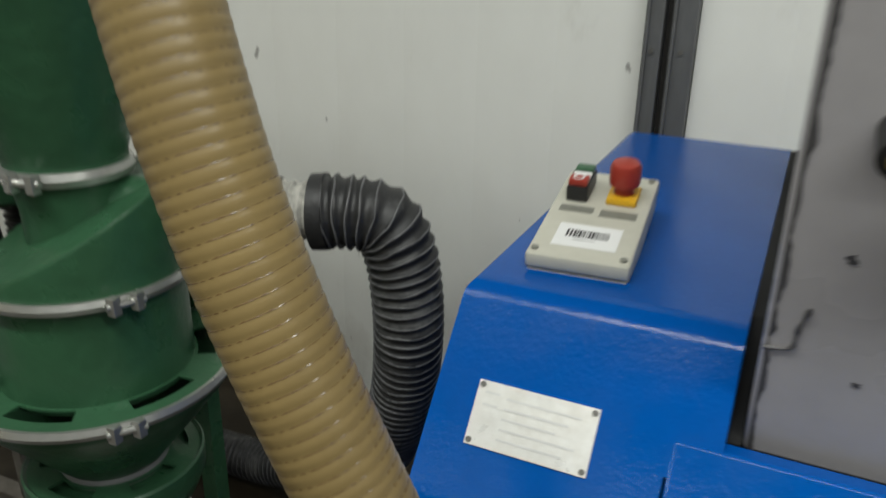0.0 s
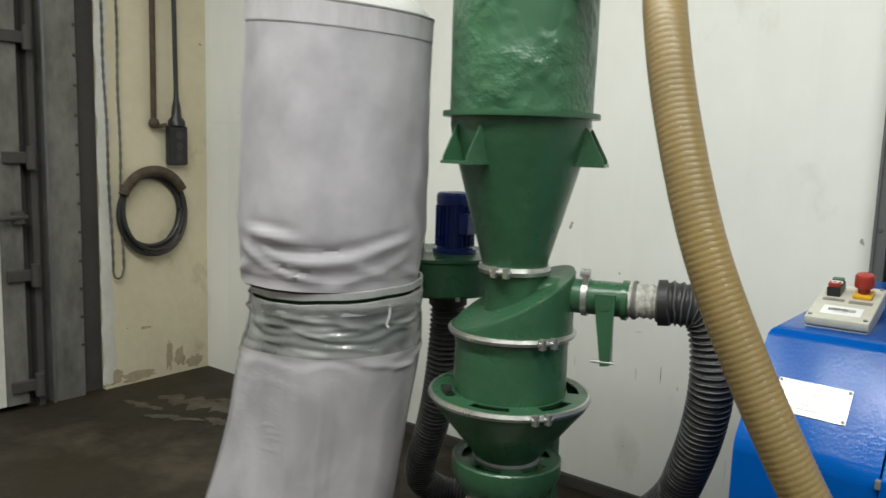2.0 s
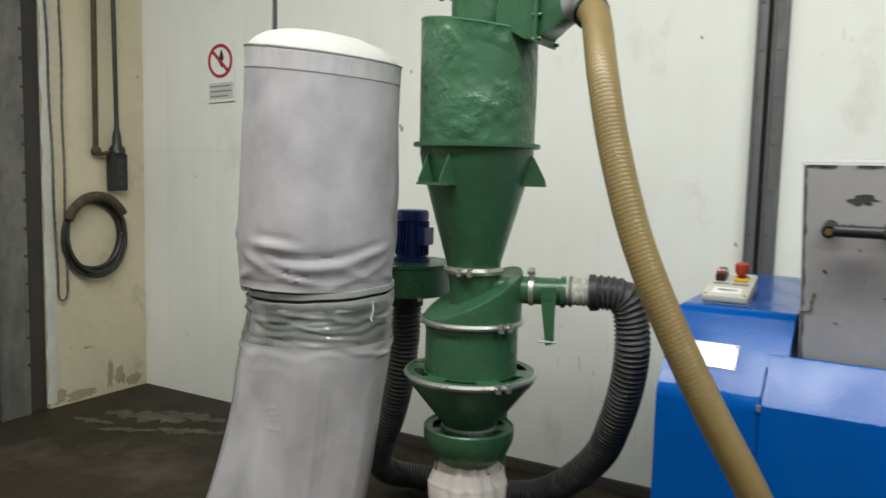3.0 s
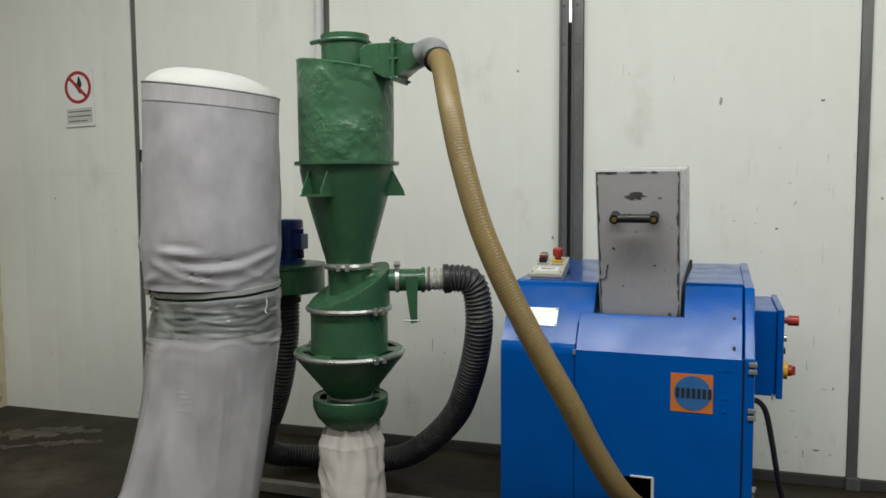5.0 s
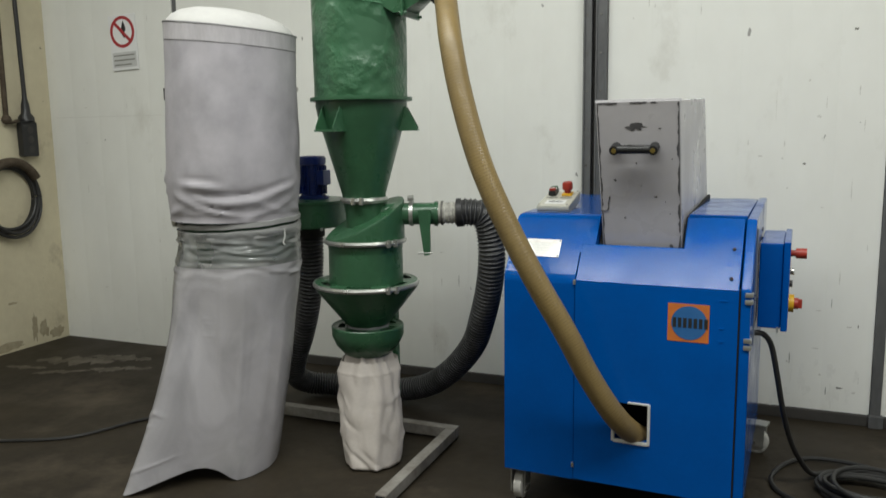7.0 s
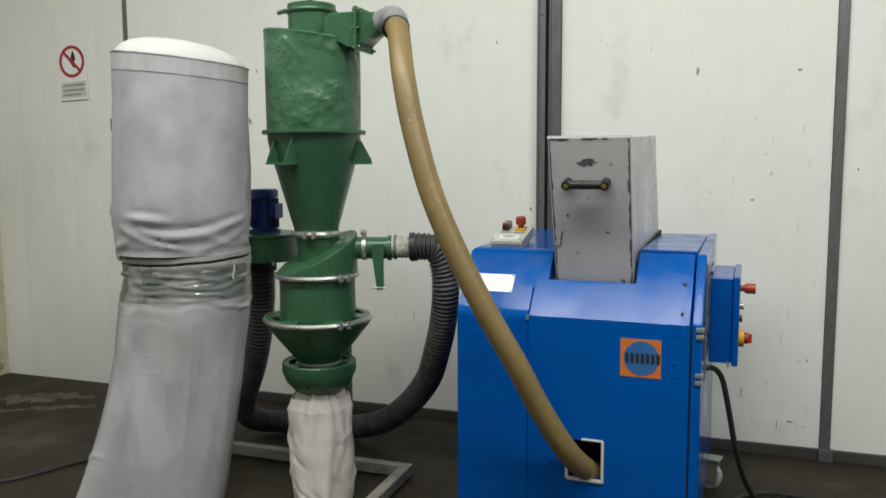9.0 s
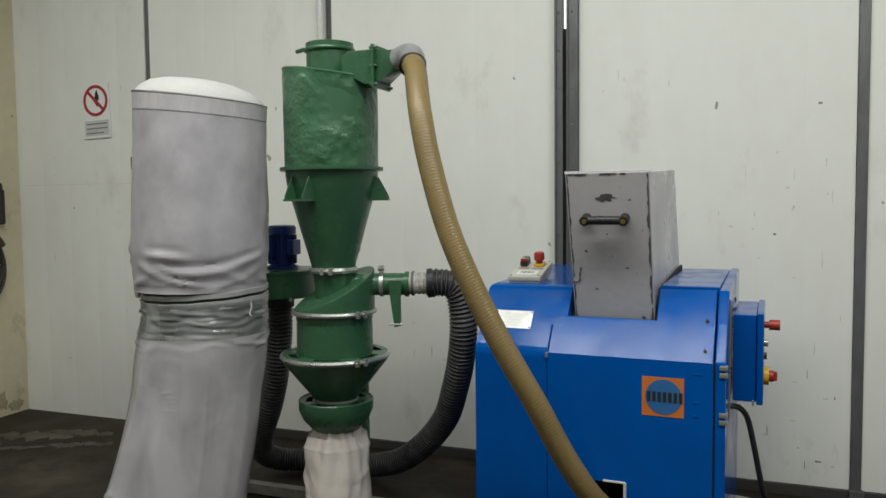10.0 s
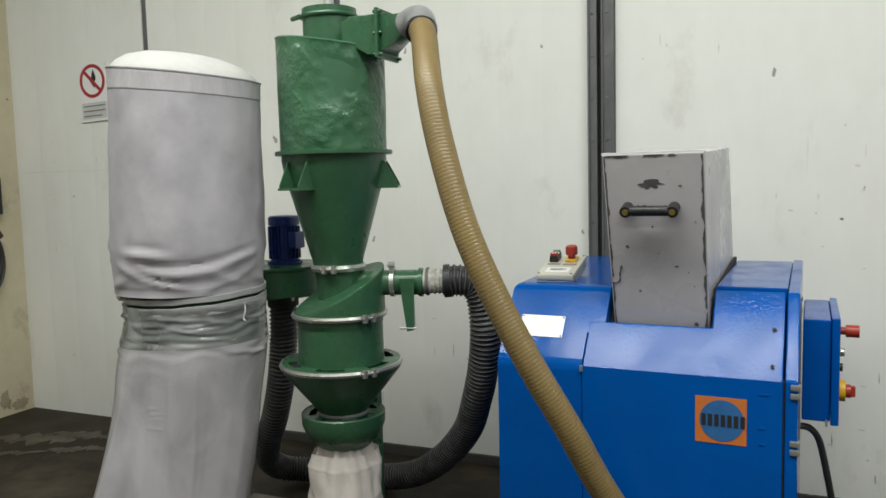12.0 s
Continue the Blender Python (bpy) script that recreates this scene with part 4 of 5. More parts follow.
def clamp_ring(r, z0, z1, bolt_angle, t, ax=AX, ay=AY):
    r, z0, z1 = r * K, level(z0), level(z1)
    bm = lathe([(r - 0.004, z0), (r + 0.002, z0), (r + 0.006, (z0 + z1) / 2), (r + 0.002, z1), (r - 0.004, z1)], ax, ay, 56, closed=True)
    ring = part("clamp_ring", bm, M_CLAMP, t, "galvanised clamping ring")
    c, s = math.cos(bolt_angle), math.sin(bolt_angle)
    p = Vector((ax + c * (r + 0.012), ay + s * (r + 0.012), (z0 + z1) / 2))
    d = Vector((-s, c, 0))
    bm = rod(p - d * 0.03, p + d * 0.03, 0.006, 10)
    for k in (-0.018, 0.018):
        q = p + d * k
        box(q.x - 0.008, q.x + 0.008, q.y - 0.008, q.y + 0.008, q.z - 0.015, q.z + 0.015, 0.002, bm)
    part("clamp_bolt", bm, M_CLAMP, ring)
    return ring


def cyclone():
    t = thing("cyclone_separator", AX, AY, 0.0, "green painted steel cyclone separator hung above a cloth bag", "cyclone")

    def helical(p, a, r, z):
        if z > 1.8:
            p.z += -0.15 * (p.x - AX)
        wob = 0.0025 * noise.noise(Vector((p.x * 9, p.y * 9, p.z * 7)))
        d = Vector((p.x - AX, p.y - AY, 0))
        return p + (d.normalized() * wob if d.length > 0.13 else Vector())

    prof = [(0.209, 1.582)] + [(0.209 + 0.002 * i / 16, 1.60 + 0.349 * i / 16) for i in range(17)] + [(0.2135, 1.957), (0.206, 1.963), (0.10, 1.965)]
    part("barrel", turned(prof, 72, warp=helical), M_GREENROUGH, t, "barrel with rough blistered green paint")
    part("flange", turned([(0.19, 1.569), (0.230, 1.569), (0.231, 1.575), (0.230, 1.583), (0.19, 1.583)], 64), M_GREEN, t)
    part("cone", turned([(0.206, 1.569), (0.207, 1.55), (0.1975, 1.50), (0.10, 1.185), (0.10, 1.175)], 64), M_GREEN, t)
    collar = part("top_collar", turned([(0.104, 1.95), (0.104, 2.045), (0.114, 2.05), (0.116, 2.055), (0.114, 2.06), (0.106, 2.064), (0.106, 2.082), (0.098, 2.084), (0.098, 1.96)], 48), M_GREEN, t)
    part("collar_bolt", rod((AX - 0.129, AY - 0.045, 2.061), (AX - 0.082, AY - 0.07, 2.061), 0.009, 10), M_GREEN, collar)

    # lugs
    for deg in (20, 138, 258):
        a = radians(deg)
        m = Matrix.Translation((AX, AY, -0.006)) @ Matrix.Rotation(a, 4, "Z") @ Matrix.Diagonal((K, K, 1, 1))
        bm = bmesh.new()
        for y in (-0.052, 0.047):
            prism([(0.17, 1.452), (0.252, 1.452), (0.252, 1.462), (0.205, 1.545), (0.17, 1.545)], y, y + 0.005, bm=bm, axis="y")
        box(0.15, 0.256, -0.056, 0.056, 1.444, 1.452, bm=bm)
        bmesh.ops.transform(bm, matrix=m, verts=bm.verts)
        part("support_lug", bm, M_GREEN, t)

    # tangential inlet with flange, transition and elbow
    IY = 1.128
    bm = prism([(0.185, 1.935), (0.235, 1.925), (0.285, 1.897), (0.325, 1.897), (0.325, 2.032), (0.215, 2.032), (0.185, 2.012)], IY - 0.062, IY + 0.062, 0.004, axis="y")
    inlet = part("inlet_duct", bm, M_GREEN, t)
    part("inlet_flange", box(0.323, 0.335, IY - 0.082, IY + 0.082, 1.882, 2.049, 0.003), M_GREEN, inlet)
    for y in (-0.07, 0.07):
        for z in (1.894, 1.966, 2.037):
            part("flange_bolt", rod((0.315, IY + y, z), (0.347, IY + y, z), 0.006, 8), M_GREEN, inlet)
    bm = bmesh.new()
    rings = []
    for k in range(7):
        f = k / 6
        ring = []
        for i in range(32):
            a = 2 * math.pi * i / 32
            c, s = math.cos(a), math.sin(a)
            q = 0.062 / max(abs(c), abs(s))
            r = q * (1 - f) + 0.047 * f
            ring.append(bm.verts.new((0.335 + 0.125 * f, IY + c * r + (1.03 - IY) * f, 1.966 + s * r + 0.005 * f)))
        rings.append(ring)
    for lo, hi in zip(rings, rings[1:]):
        for i in range(32):
            bm.faces.new((lo[i], lo[(i + 1) % 32], hi[(i + 1) % 32], hi[i]))
    bm.faces.new(rings[0])
    bm.faces.new(rings[-1])
    part("transition", bm, M_GREEN, inlet)
    pts = spline([(0.453, 1.03, 1.971), (0.488, 1.015, 1.981), (0.52, 0.99, 1.974), (0.539, 0.96, 1.951), (0.548, 0.937, 1.925)], 0.006)
    elbow = part("inlet_elbow", tube(pts, 0.047, 32), M_GREYPLAST, t, "grey plastic elbow")
    part("elbow_clip", tube([pts[-4], pts[-1] + (pts[-1] - pts[-4]) * 0.3], 0.0505, 32), M_BLACK, elbow)

    # neck and slanted separator head
    part("throat", turned([(0.084, 1.02), (0.086, 1.10), (0.097, 1.165), (0.097, 1.18)], 48), M_GREEN, t)
    clamp_ring(0.104, 1.153, 1.175, -1.35, t)

    def slanted(p, a, r, z):
        if z > 1.05:
            p.z += 0.37 * (p.x - AX) + 0.37 * (p.y - AY)
        return p

    part("separator_head", turned([(0.183, 0.99), (0.183, 1.005), (0.184, 1.076), (0.180, 1.084), (0.09, 1.086)], 72, warp=slanted), M_GREEN, t, "slanted green separator head")
    clamp_ring(0.188, 0.984, 1.002, -0.45, t)
    part("separator_can", turned([(0.165, 0.987), (0.172, 0.978), (0.1735, 0.963), (0.170, 0.955), (0.1715, 0.945), (0.1725, 0.81), (0.17, 0.805)], 64), M_GREEN, t)
    part("slotted_ring", slotted_disc(0.165, 0.241, 0.8155, 0.004, 6, 0.58, 0.089), M_GREEN, t, "green ring plate with dark arc slots")
    clamp_ring(0.243, 0.803, 0.820, -0.62, t)
    clamp_ring(0.2435, 0.802, 0.819, 2.7, t)
    part("lower_cone", turned([(0.240, 0.802), (0.238, 0.79), (0.097, 0.628), (0.097, 0.60), (0.092, 0.60), (0.092, 0.63), (0.233, 0.79), (0.235, 0.802)], 64, closed=True), M_GREEN, t)
    part("lower_collar", turned([(0.101, 0.612), (0.1015, 0.625), (0.099, 0.63), (0.1015, 0.635), (0.100, 0.646)], 48), M_GREYPLAST, t)
    part("bowl_plate", slotted_disc(0.096, 0.164, 0.618, 0.004, 5, 0.6, 0.1), M_GREEN, t)
    part("bowl", turned([(0.100, 0.600), (0.160, 0.606), (0.160, 0.622), (0.166, 0.628), (0.170, 0.624), (0.169, 0.585), (0.150, 0.545), (0.112, 0.505), (0.094, 0.495), (0.085, 0.495), (0.085, 0.56)], 64), M_GREEN, t)
    # outlet branch to the hose
    OZ = 1.084
    way = Vector((0.955, 0.297, 0))
    start = Vector((0.10, 1.195, OZ))

    def along_out(d, up=0.0, side=0.0):
        return start + way * d + Vector((-way.y, way.x, 0)) * side + Vector((0, 0, up))

    out = part("outlet_tube", rod(along_out(0), along_out(0.29), 0.047, 32), M_GREEN, t)
    part("tube_clamp", rod(along_out(0.165), along_out(0.181), 0.053, 32), M_CLAMP, out)
    part("tube_flange", rod(along_out(0.272), along_out(0.286), 0.054, 32), M_GREEN, out)
    bm = rod(along_out(0.173, 0.04, -0.03), along_out(0.173, 0.082, -0.03), 0.008, 10)
    rod(along_out(0.16, 0.07, -0.03), along_out(0.186, 0.07, -0.03), 0.012, 10, bm)
    part("clamp_bolt", bm, M_CLAMP, out)
    part("taped_end", tube([along_out(0.29 + 0.006 * i, 0.003) for i in range(14)], lambda i: 0.0455 + 0.003 * math.sin(i * 2.1), 28), M_PLASTER, out, "peeling white tape on the tube end")
    for d in (0.30, 0.362):
        part("hose_clip", rod(along_out(d, 0.003), along_out(d + 0.009, 0.003), 0.0525, 28), M_COLUMN, out)
    m = Matrix.Translation(start) @ Matrix.Rotation(math.atan2(way.y, way.x), 4, "Z")
    bm = prism([(0.206, 0.022), (0.262, 0.022), (0.258, -0.06), (0.256, -0.17), (0.230, -0.175), (0.213, -0.05)], -0.064, -0.054, 0.002, axis="y")
    prism([(0.246, -0.03), (0.254, -0.03), (0.256, -0.17), (0.249, -0.17)], -0.054, -0.02, 0.001, bm, "y")
    rod((0.234, -0.066, -0.005), (0.234, -0.03, -0.005), 0.018, 16, bm)
    bmesh.ops.transform(bm, matrix=m, verts=bm.verts)
    lever = part("damper_lever", bm, M_GREEN, out)
    part("lever_pin", rod(along_out(0.205, -0.162, -0.06), along_out(0.266, -0.162, -0.06), 0.005, 8), M_CLAMP, lever)
    # upright that carries it, standing on the base frame
    post = box(0.06, 0.10, 1.40, 1.44, 0.05, 0.985, 0.003)
    box(0.06, 0.10, 1.33, 1.402, 0.94, 0.965, 0.002, post)
    part("carrying_post", post, M_GREEN, t)
    # cloth bag
    rnd = random.Random(17)
    creases = [(rnd.uniform(0, 6.28), rnd.uniform(0.03, 0.46), rnd.uniform(0.25, 0.8), rnd.uniform(-0.22, 0.22), rnd.uniform(0.008, 0.016), rnd.uniform(0.003, 0.008) * rnd.choice((1, 1, -1))) for k in range(30)]

    def cloth(p, a, r, z):
        k = max(0.0, (z - 0.30) / 0.2)
        fold = 0.006 * k * math.sin(a * 13 + 2 * noise.noise(Vector((a * 2, z * 8, 0))))
        sag = 0.014 * noise.noise(Vector((math.cos(a) * 2.0, math.sin(a) * 2.0, z * 5))) + 0.005 * noise.noise(Vector((math.cos(a) * 5, math.sin(a) * 5, z * 15)))
        for fa, fz, width, slant, thick, height in creases:
            da = (a - fa + math.pi) % (2 * math.pi) - math.pi
            if abs(da) < width and z < 0.48:
                fold += height * math.cos(da / width * math.pi / 2) * math.exp(-((z - fz - slant * da) / thick) ** 2)
        d = Vector((math.cos(a), math.sin(a), 0))
        low = 1 - min(1, z / 0.4)
        return p + d * (fold + (sag if z > 0.01 else sag * 0.6)) + Vector((0.056 * low, -0.088 * low, 0))

    prof = [(0.092, 0.512), (0.098, 0.507), (0.104, 0.495), (0.112, 0.47), (0.124, 0.45), (0.136, 0.42), (0.143, 0.405), (0.147, 0.40), (0.145, 0.395)]
    for i in range(46):
        f = i / 45
        prof.append((0.146 + 0.012 * math.sin(f * math.pi * 0.8) - 0.026 * f, 0.39 - 0.375 * f))
    prof += [(0.115, 0.006), (0.09, 0.004), (0.0, 0.004)]
    part("cloth_bag", turned(prof, 96, warp=cloth), M_CLOTH, t, "white cotton granulate bag reaching the floor", 60)


cyclone()


# ---------------- dust collector ----------------
BX, BY = -0.442, 0.964


def dust_collector():
    t = thing("dust_collector", BX, BY, 0.0, "dust collector with grey filter bag above clear plastic bag", "dust collector")

    rnd = random.Random(21)
    face = radians(307)
    folds = []
    for k in range(26):
        folds.append((face + rnd.uniform(1.3, 5.0), rnd.uniform(1.08, 1.25), rnd.uniform(0.25, 0.6), rnd.uniform(-0.09, 0.09), rnd.uniform(0.010, 0.024), rnd.uniform(0.006, 0.013) * rnd.choice((1, 1, -0.8)), rnd.uniform(-0.04, 0.06)))
    # the slumped folds that face the room: turn, height, half width, slant, thickness, depth, bow
    for turn, z, half, slant, thick, depth, bow in (
            (-29, 1.228, 0.42, -0.03, 0.014, 0.013, -0.02), (-30, 1.255, 0.40, -0.02, 0.012, -0.008, -0.02),
            (4, 1.158, 0.75, 0.02, 0.015, 0.016, 0.06), (4, 1.192, 0.72, 0.02, 0.010, -0.012, 0.06),
            (44, 1.208, 0.32, 0.05, 0.013, 0.013, 0.0), (46, 1.232, 0.30, 0.05, 0.010, -0.008, 0.0),
            (-48, 1.172, 0.30, -0.10, 0.014, 0.011, 0.0), (30, 1.135, 0.34, -0.09, 0.010, 0.010, 0.0),
            (48, 1.150, 0.28, 0.10, 0.012, 0.009, 0.0), (-14, 1.120, 0.45, -0.06, 0.010, 0.011, 0.03),
            (-16, 1.138, 0.42, -0.06, 0.008, -0.009, 0.03), (22, 1.108, 0.40, 0.06, 0.009, 0.009, 0.0),
            (-62, 1.12, 0.35, 0.08, 0.014, 0.010, 0.0), (70, 1.11, 0.35, -0.08, 0.012, 0.010, 0.0), (0, 1.088, 1.2, 0.01, 0.010, 0.008, 0.0)):
        folds.append((face + radians(turn), z, half, slant, thick * 1.1, depth * 0.8, bow))

    def fabric(p, a, r, z):
        lean = (z - 1.1) * 0.03
        c, s = math.cos(a), math.sin(a)
        crease = 0.0
        if z < 1.32:
            for fa, fz, width, slant, thick, height, bow in folds:
                da = (a - fa + math.pi) % (2 * math.pi) - math.pi
                if abs(da) < width:
                    win = math.cos(da / width * math.pi / 2)
                    dz = z - (fz + slant * da + bow * da * da)
                    crease += height * win * math.exp(-(dz / thick) ** 2)
            crease *= max(0.0, min(1.0, (z - 1.07) / 0.03))
        soft = 0.007 * noise.noise(Vector((c * 2, s * 2, z * 2.5))) + 0.004 * noise.noise(Vector((c * 5, s * 5, z * 7)))
        rr = r * 0.83 + crease + (soft if r > 0.1 else 0)
        tilt = -0.12 * (rr * c) * max(0.0, (z - 1.45) / 0.45)
        return Vector((BX + lean + rr * c, BY + rr * s, 1.436 + (z * 0.993 - 1.436) * (0.966 if z * 0.993 < 1.436 else 0.925) + tilt))

    prof = [(0.315, 1.075), (0.312, 1.10)]
    for i in range(64):
        f = i / 63
        z = 1.105 + 0.80 * f
        prof.append((0.315 + 0.022 * min(1, f * 6) - 0.018 * f, z))
    filt = part("filter_bag", lathe(prof + [(0.30, 1.906)], BX, BY, 128, warp=fabric), M_FILTER, t, "grey wrinkled filter bag with stitched top hem", 60)
    part("top_hem", lathe([(0.317, 1.838), (0.322, 1.840), (0.3225, 1.898), (0.324, 1.910), (0.322, 1.912), (0.312, 1.905)], BX, BY, 128, warp=fabric), M_HEM, filt, "", 60)
    part("hem_stitching", lathe([(0.319, 1.8345), (0.3225, 1.8365), (0.319, 1.8385)], BX, BY, 128, warp=fabric), M_THREAD, filt, "", 60)
    part("hem_edge", lathe([(0.322, 1.907), (0.3260, 1.909), (0.3260, 1.914), (0.318, 1.916)], BX, BY, 128, warp=fabric), M_THREAD, filt, "", 60)
    part("domed_top", lathe([(0.314, 1.902), (0.305, 1.925), (0.28, 1.948), (0.235, 1.972), (0.16, 1.992), (0.08, 2.0), (0.0, 2.003)], BX, BY, 96, warp=fabric), M_FILTERTOP, filt, "white domed felt top", 60)
    part("strap_tag", box(BX - 0.252, BX - 0.24, 0.85, 0.88, 1.58, 1.63, 0.002), M_BLACK, filt)
    # drum between the bags, straps
    drum = part("drum", lathe([(0.230, 0.91), (0.235, 0.915), (0.235, 1.095), (0.230, 1.10)], BX + 0.013, BY + 0.010, 72), M_GREEN, t, "green steel drum behind the plastic")

    def belt(p, a, r, z):
        return Vector((BX + 0.013 + (p.x - BX) * 0.79, BY + 0.010 + (p.y - BY) * 0.79, z + 0.006 + 0.012 * math.sin(a * 1.0 + 0.6) + 0.005 * noise.noise(Vector((math.cos(a) * 3, math.sin(a) * 3, 0)))))

    for z, h, mat, nm in ((1.052, 0.020, M_STRAP, "upper_strap"), (1.006, 0.034, M_STRAP, "lower_strap")):
        part(nm, lathe([(0.316, z), (0.327, z + 0.002), (0.327, z + h), (0.316, z + h + 0.002)], BX, BY, 96, closed=True, warp=belt), mat, drum, "", 60)
    bm = box(BX - 0.205, BX - 0.175, 0.80, 0.82, 1.047, 1.095, 0.004)
    box(BX - 0.201, BX - 0.179, 0.79, 0.802, 1.055, 1.087, 0.003, bm)
    part("strap_buckle", bm, M_CLAMP, drum)
    part("strap_end", tube(spline([(-0.176, 0.93, 1.04), (-0.170, 0.925, 1.01), (-0.176, 0.92, 0.985), (-0.168, 0.92, 0.975)], 0.01), 0.003, 6), M_FILTERTOP, drum)
    # plastic sack slumping forward to the floor
    seg, rows = 192, 260
    d = Vector((-0.30, -0.954, 0))
    e = Vector((0.954, -0.30, 0))
    sack_folds = [(rnd.uniform(0, 6.28), rnd.uniform(0.03, 0.19), rnd.uniform(0.2, 0.55), rnd.uniform(-0.07, 0.07), rnd.uniform(0.0045, 0.009), rnd.uniform(0.0025, 0.006)) for k in range(50)]
    front = radians(262)
    sack_folds += [(front + rnd.uniform(-0.35, 0.5), rnd.uniform(0.22, 0.42), rnd.uniform(0.05, 0.14), rnd.uniform(-0.05, 0.05), rnd.uniform(0.003, 0.005), rnd.uniform(0.0006, 0.0012)) for k in range(8)]
    sack_folds += [(front + rnd.uniform(-0.8, 0.2), rnd.uniform(0.68, 0.95), rnd.uniform(0.1, 0.3), rnd.uniform(-0.15, 0.25), rnd.uniform(0.006, 0.013), rnd.uniform(0.002, 0.005)) for k in range(12)]
    sack_folds += [(rnd.uniform(0, 6.28), rnd.uniform(0.25, 0.95), rnd.uniform(0.06, 0.14), rnd.uniform(-0.1, 0.1), rnd.uniform(0.1, 0.25), rnd.uniform(0.002, 0.005) * rnd.choice((1, -1))) for k in range(10)]
    sack_folds += [(front + da, 0.5, 0.07, 0.0, 0.24, h) for da, h in ((-0.55, 0.006), (-0.12, 0.007), (0.16, -0.006), (0.5, 0.006), (0.85, 0.007))]
    grid = []
    for k in range(rows + 1):
        f = k / rows
        z = 1.04 * (1 - f)
        s = f ** 1.5
        ring = []
        for i in range(seg):
            a = 2 * math.pi * i / seg
            c, sn = math.cos(a), math.sin(a)
            neck = 1.0 - 0.03 * math.exp(-((f - 0.05) / 0.05) ** 2) + 0.03 * math.exp(-((f - 0.2) / 0.1) ** 2)
            top = Vector((BX + 0.013 + 0.265 * c * neck, BY + 0.010 + 0.265 * sn * neck, 0))
            b = a - radians(252.5)
            c_b = math.cos(b)
            reach = 0.14 * c_b + 0.30 * c_b ** 9 if c_b > 0 else 0.31 * c_b
            bot = Vector((-0.535, 0.84, 0)) + d * reach + e * ((0.28 if math.sin(b) > 0 else 0.225) * math.sin(b))
            p = top.lerp(bot, s)
            n = Vector((c, sn, 0))
            ruffle = math.exp(-((f - 0.08) / 0.09) ** 2)
            amp = 0.0
            for fa, ff, width, slant, thick, height in sack_folds:
                da = (a - fa + math.pi) % (2 * math.pi) - math.pi
                if abs(da) < width:
                    amp += height * math.cos(da / width * math.pi / 2) * math.exp(-((f - ff - slant * da) / thick) ** 2)
            amp += 0.0018 * ruffle * math.sin(f * 150 + 2 * math.sin(a * 2) + 9 * noise.noise(Vector((c * 1.6, sn * 1.6, f * 9))))
            amp += 0.016 * noise.noise(Vector((c * 1.7, sn * 1.7, f * 1.4))) * min(1, f * 4) + 0.0015 * noise.noise(Vector((c * 5, sn * 5, f * 6)))
            amp += 0.004 * s * math.sin(a * 5 + 2 * f)
            p += n * (amp - 0.017 * min(1.0, f * 2.6) * (1.0 - 0.35 * max(0.0, math.cos(b)) ** 4))
            lift = 0.07 * s * max(0.0, math.cos(a - radians(285))) ** 16
            ring.append((p.x, p.y, max(0.004, z + lift * max(0.0, min(1.0, (f - 0.7) / 0.3)))))
        grid.append(ring)
    neck_rows = 36

    def skin(rings):
        b2 = bmesh.new()
        vs = [[b2.verts.new(p) for p in ring] for ring in rings]
        for lo, hi in zip(vs, vs[1:]):
            for i in range(seg):
                b2.faces.new((lo[i], lo[(i + 1) % seg], hi[(i + 1) % seg], hi[i]))
        return b2, vs

    b2, vs = skin(grid[neck_rows:])
    b2.faces.new(vs[-1])
    sack = part("plastic_sack", b2, M_FILM, t, "milky plastic collecting sack slumped onto the floor", 70)
    b2, vs = skin(grid[:neck_rows + 1])
    part("sack_neck", b2, M_FILMCLEAR, sack, "clear gathered plastic under the straps", 70)
    # fan and motor behind
    FX, FYY = -0.40, 1.44
    fan = part("fan_housing", lathe([(0.02, 0.992), (0.205, 0.992), (0.21, 0.998), (0.21, 1.105), (0.216, 1.108), (0.216, 1.118), (0.06, 1.122), (0.02, 1.122)], FX, FYY, 64), M_GREEN, t, "flat green fan housing")
    part("fan_duct", box(-0.53, -0.33, 1.1, 1.42, 1.0, 1.10, 0.004), M_GREEN, fan)
    for k in range(10):
        a = k * 0.628
        part("housing_bolt", rod((FX + 0.212 * math.cos(a), FYY + 0.212 * math.sin(a), 0.985), (FX + 0.212 * math.cos(a), FYY + 0.212 * math.sin(a), 0.998), 0.007, 8), M_CLAMP, fan)
    MX, MY = -0.352, 1.45
    motor = part("motor", lathe([(0.075, 1.122), (0.075, 1.135), (0.058, 1.14), (0.058, 1.285), (0.066, 1.287), (0.066, 1.318), (0.058, 1.326), (0.02, 1.329)], MX, MY, 40), M_BLUEDARK, t, "dark blue electric motor with cooling fins")
    for k in range(24):
        a = k * math.pi / 12
        m = Matrix.Translation((MX, MY, 0)) @ Matrix.Rotation(a, 4, "Z")
        part("cooling_fin", box(0.055, 0.068, -0.0015, 0.0015, 1.145, 1.282, turn=m), M_BLUEDARK, motor)
    part("terminal_box", box(-0.30, -0.262, 1.40, 1.47, 1.19, 1.26, 0.005), M_BLUEDARK, motor)
    sw = part("motor_switch", box(-0.525, -0.465, 1.37, 1.43, 1.12, 1.195, 0.005), M_PAPER, t, "small pale switch box with a red button")
    part("switch_button", rod((-0.495, 1.40, 1.195), (-0.495, 1.40, 1.235), 0.026, 16), M_RED, sw)
    part("intake_spigot", lathe([(0.066, 0.94), (0.066, 0.995)], -0.365, 1.44, 32), M_DARK, fan)
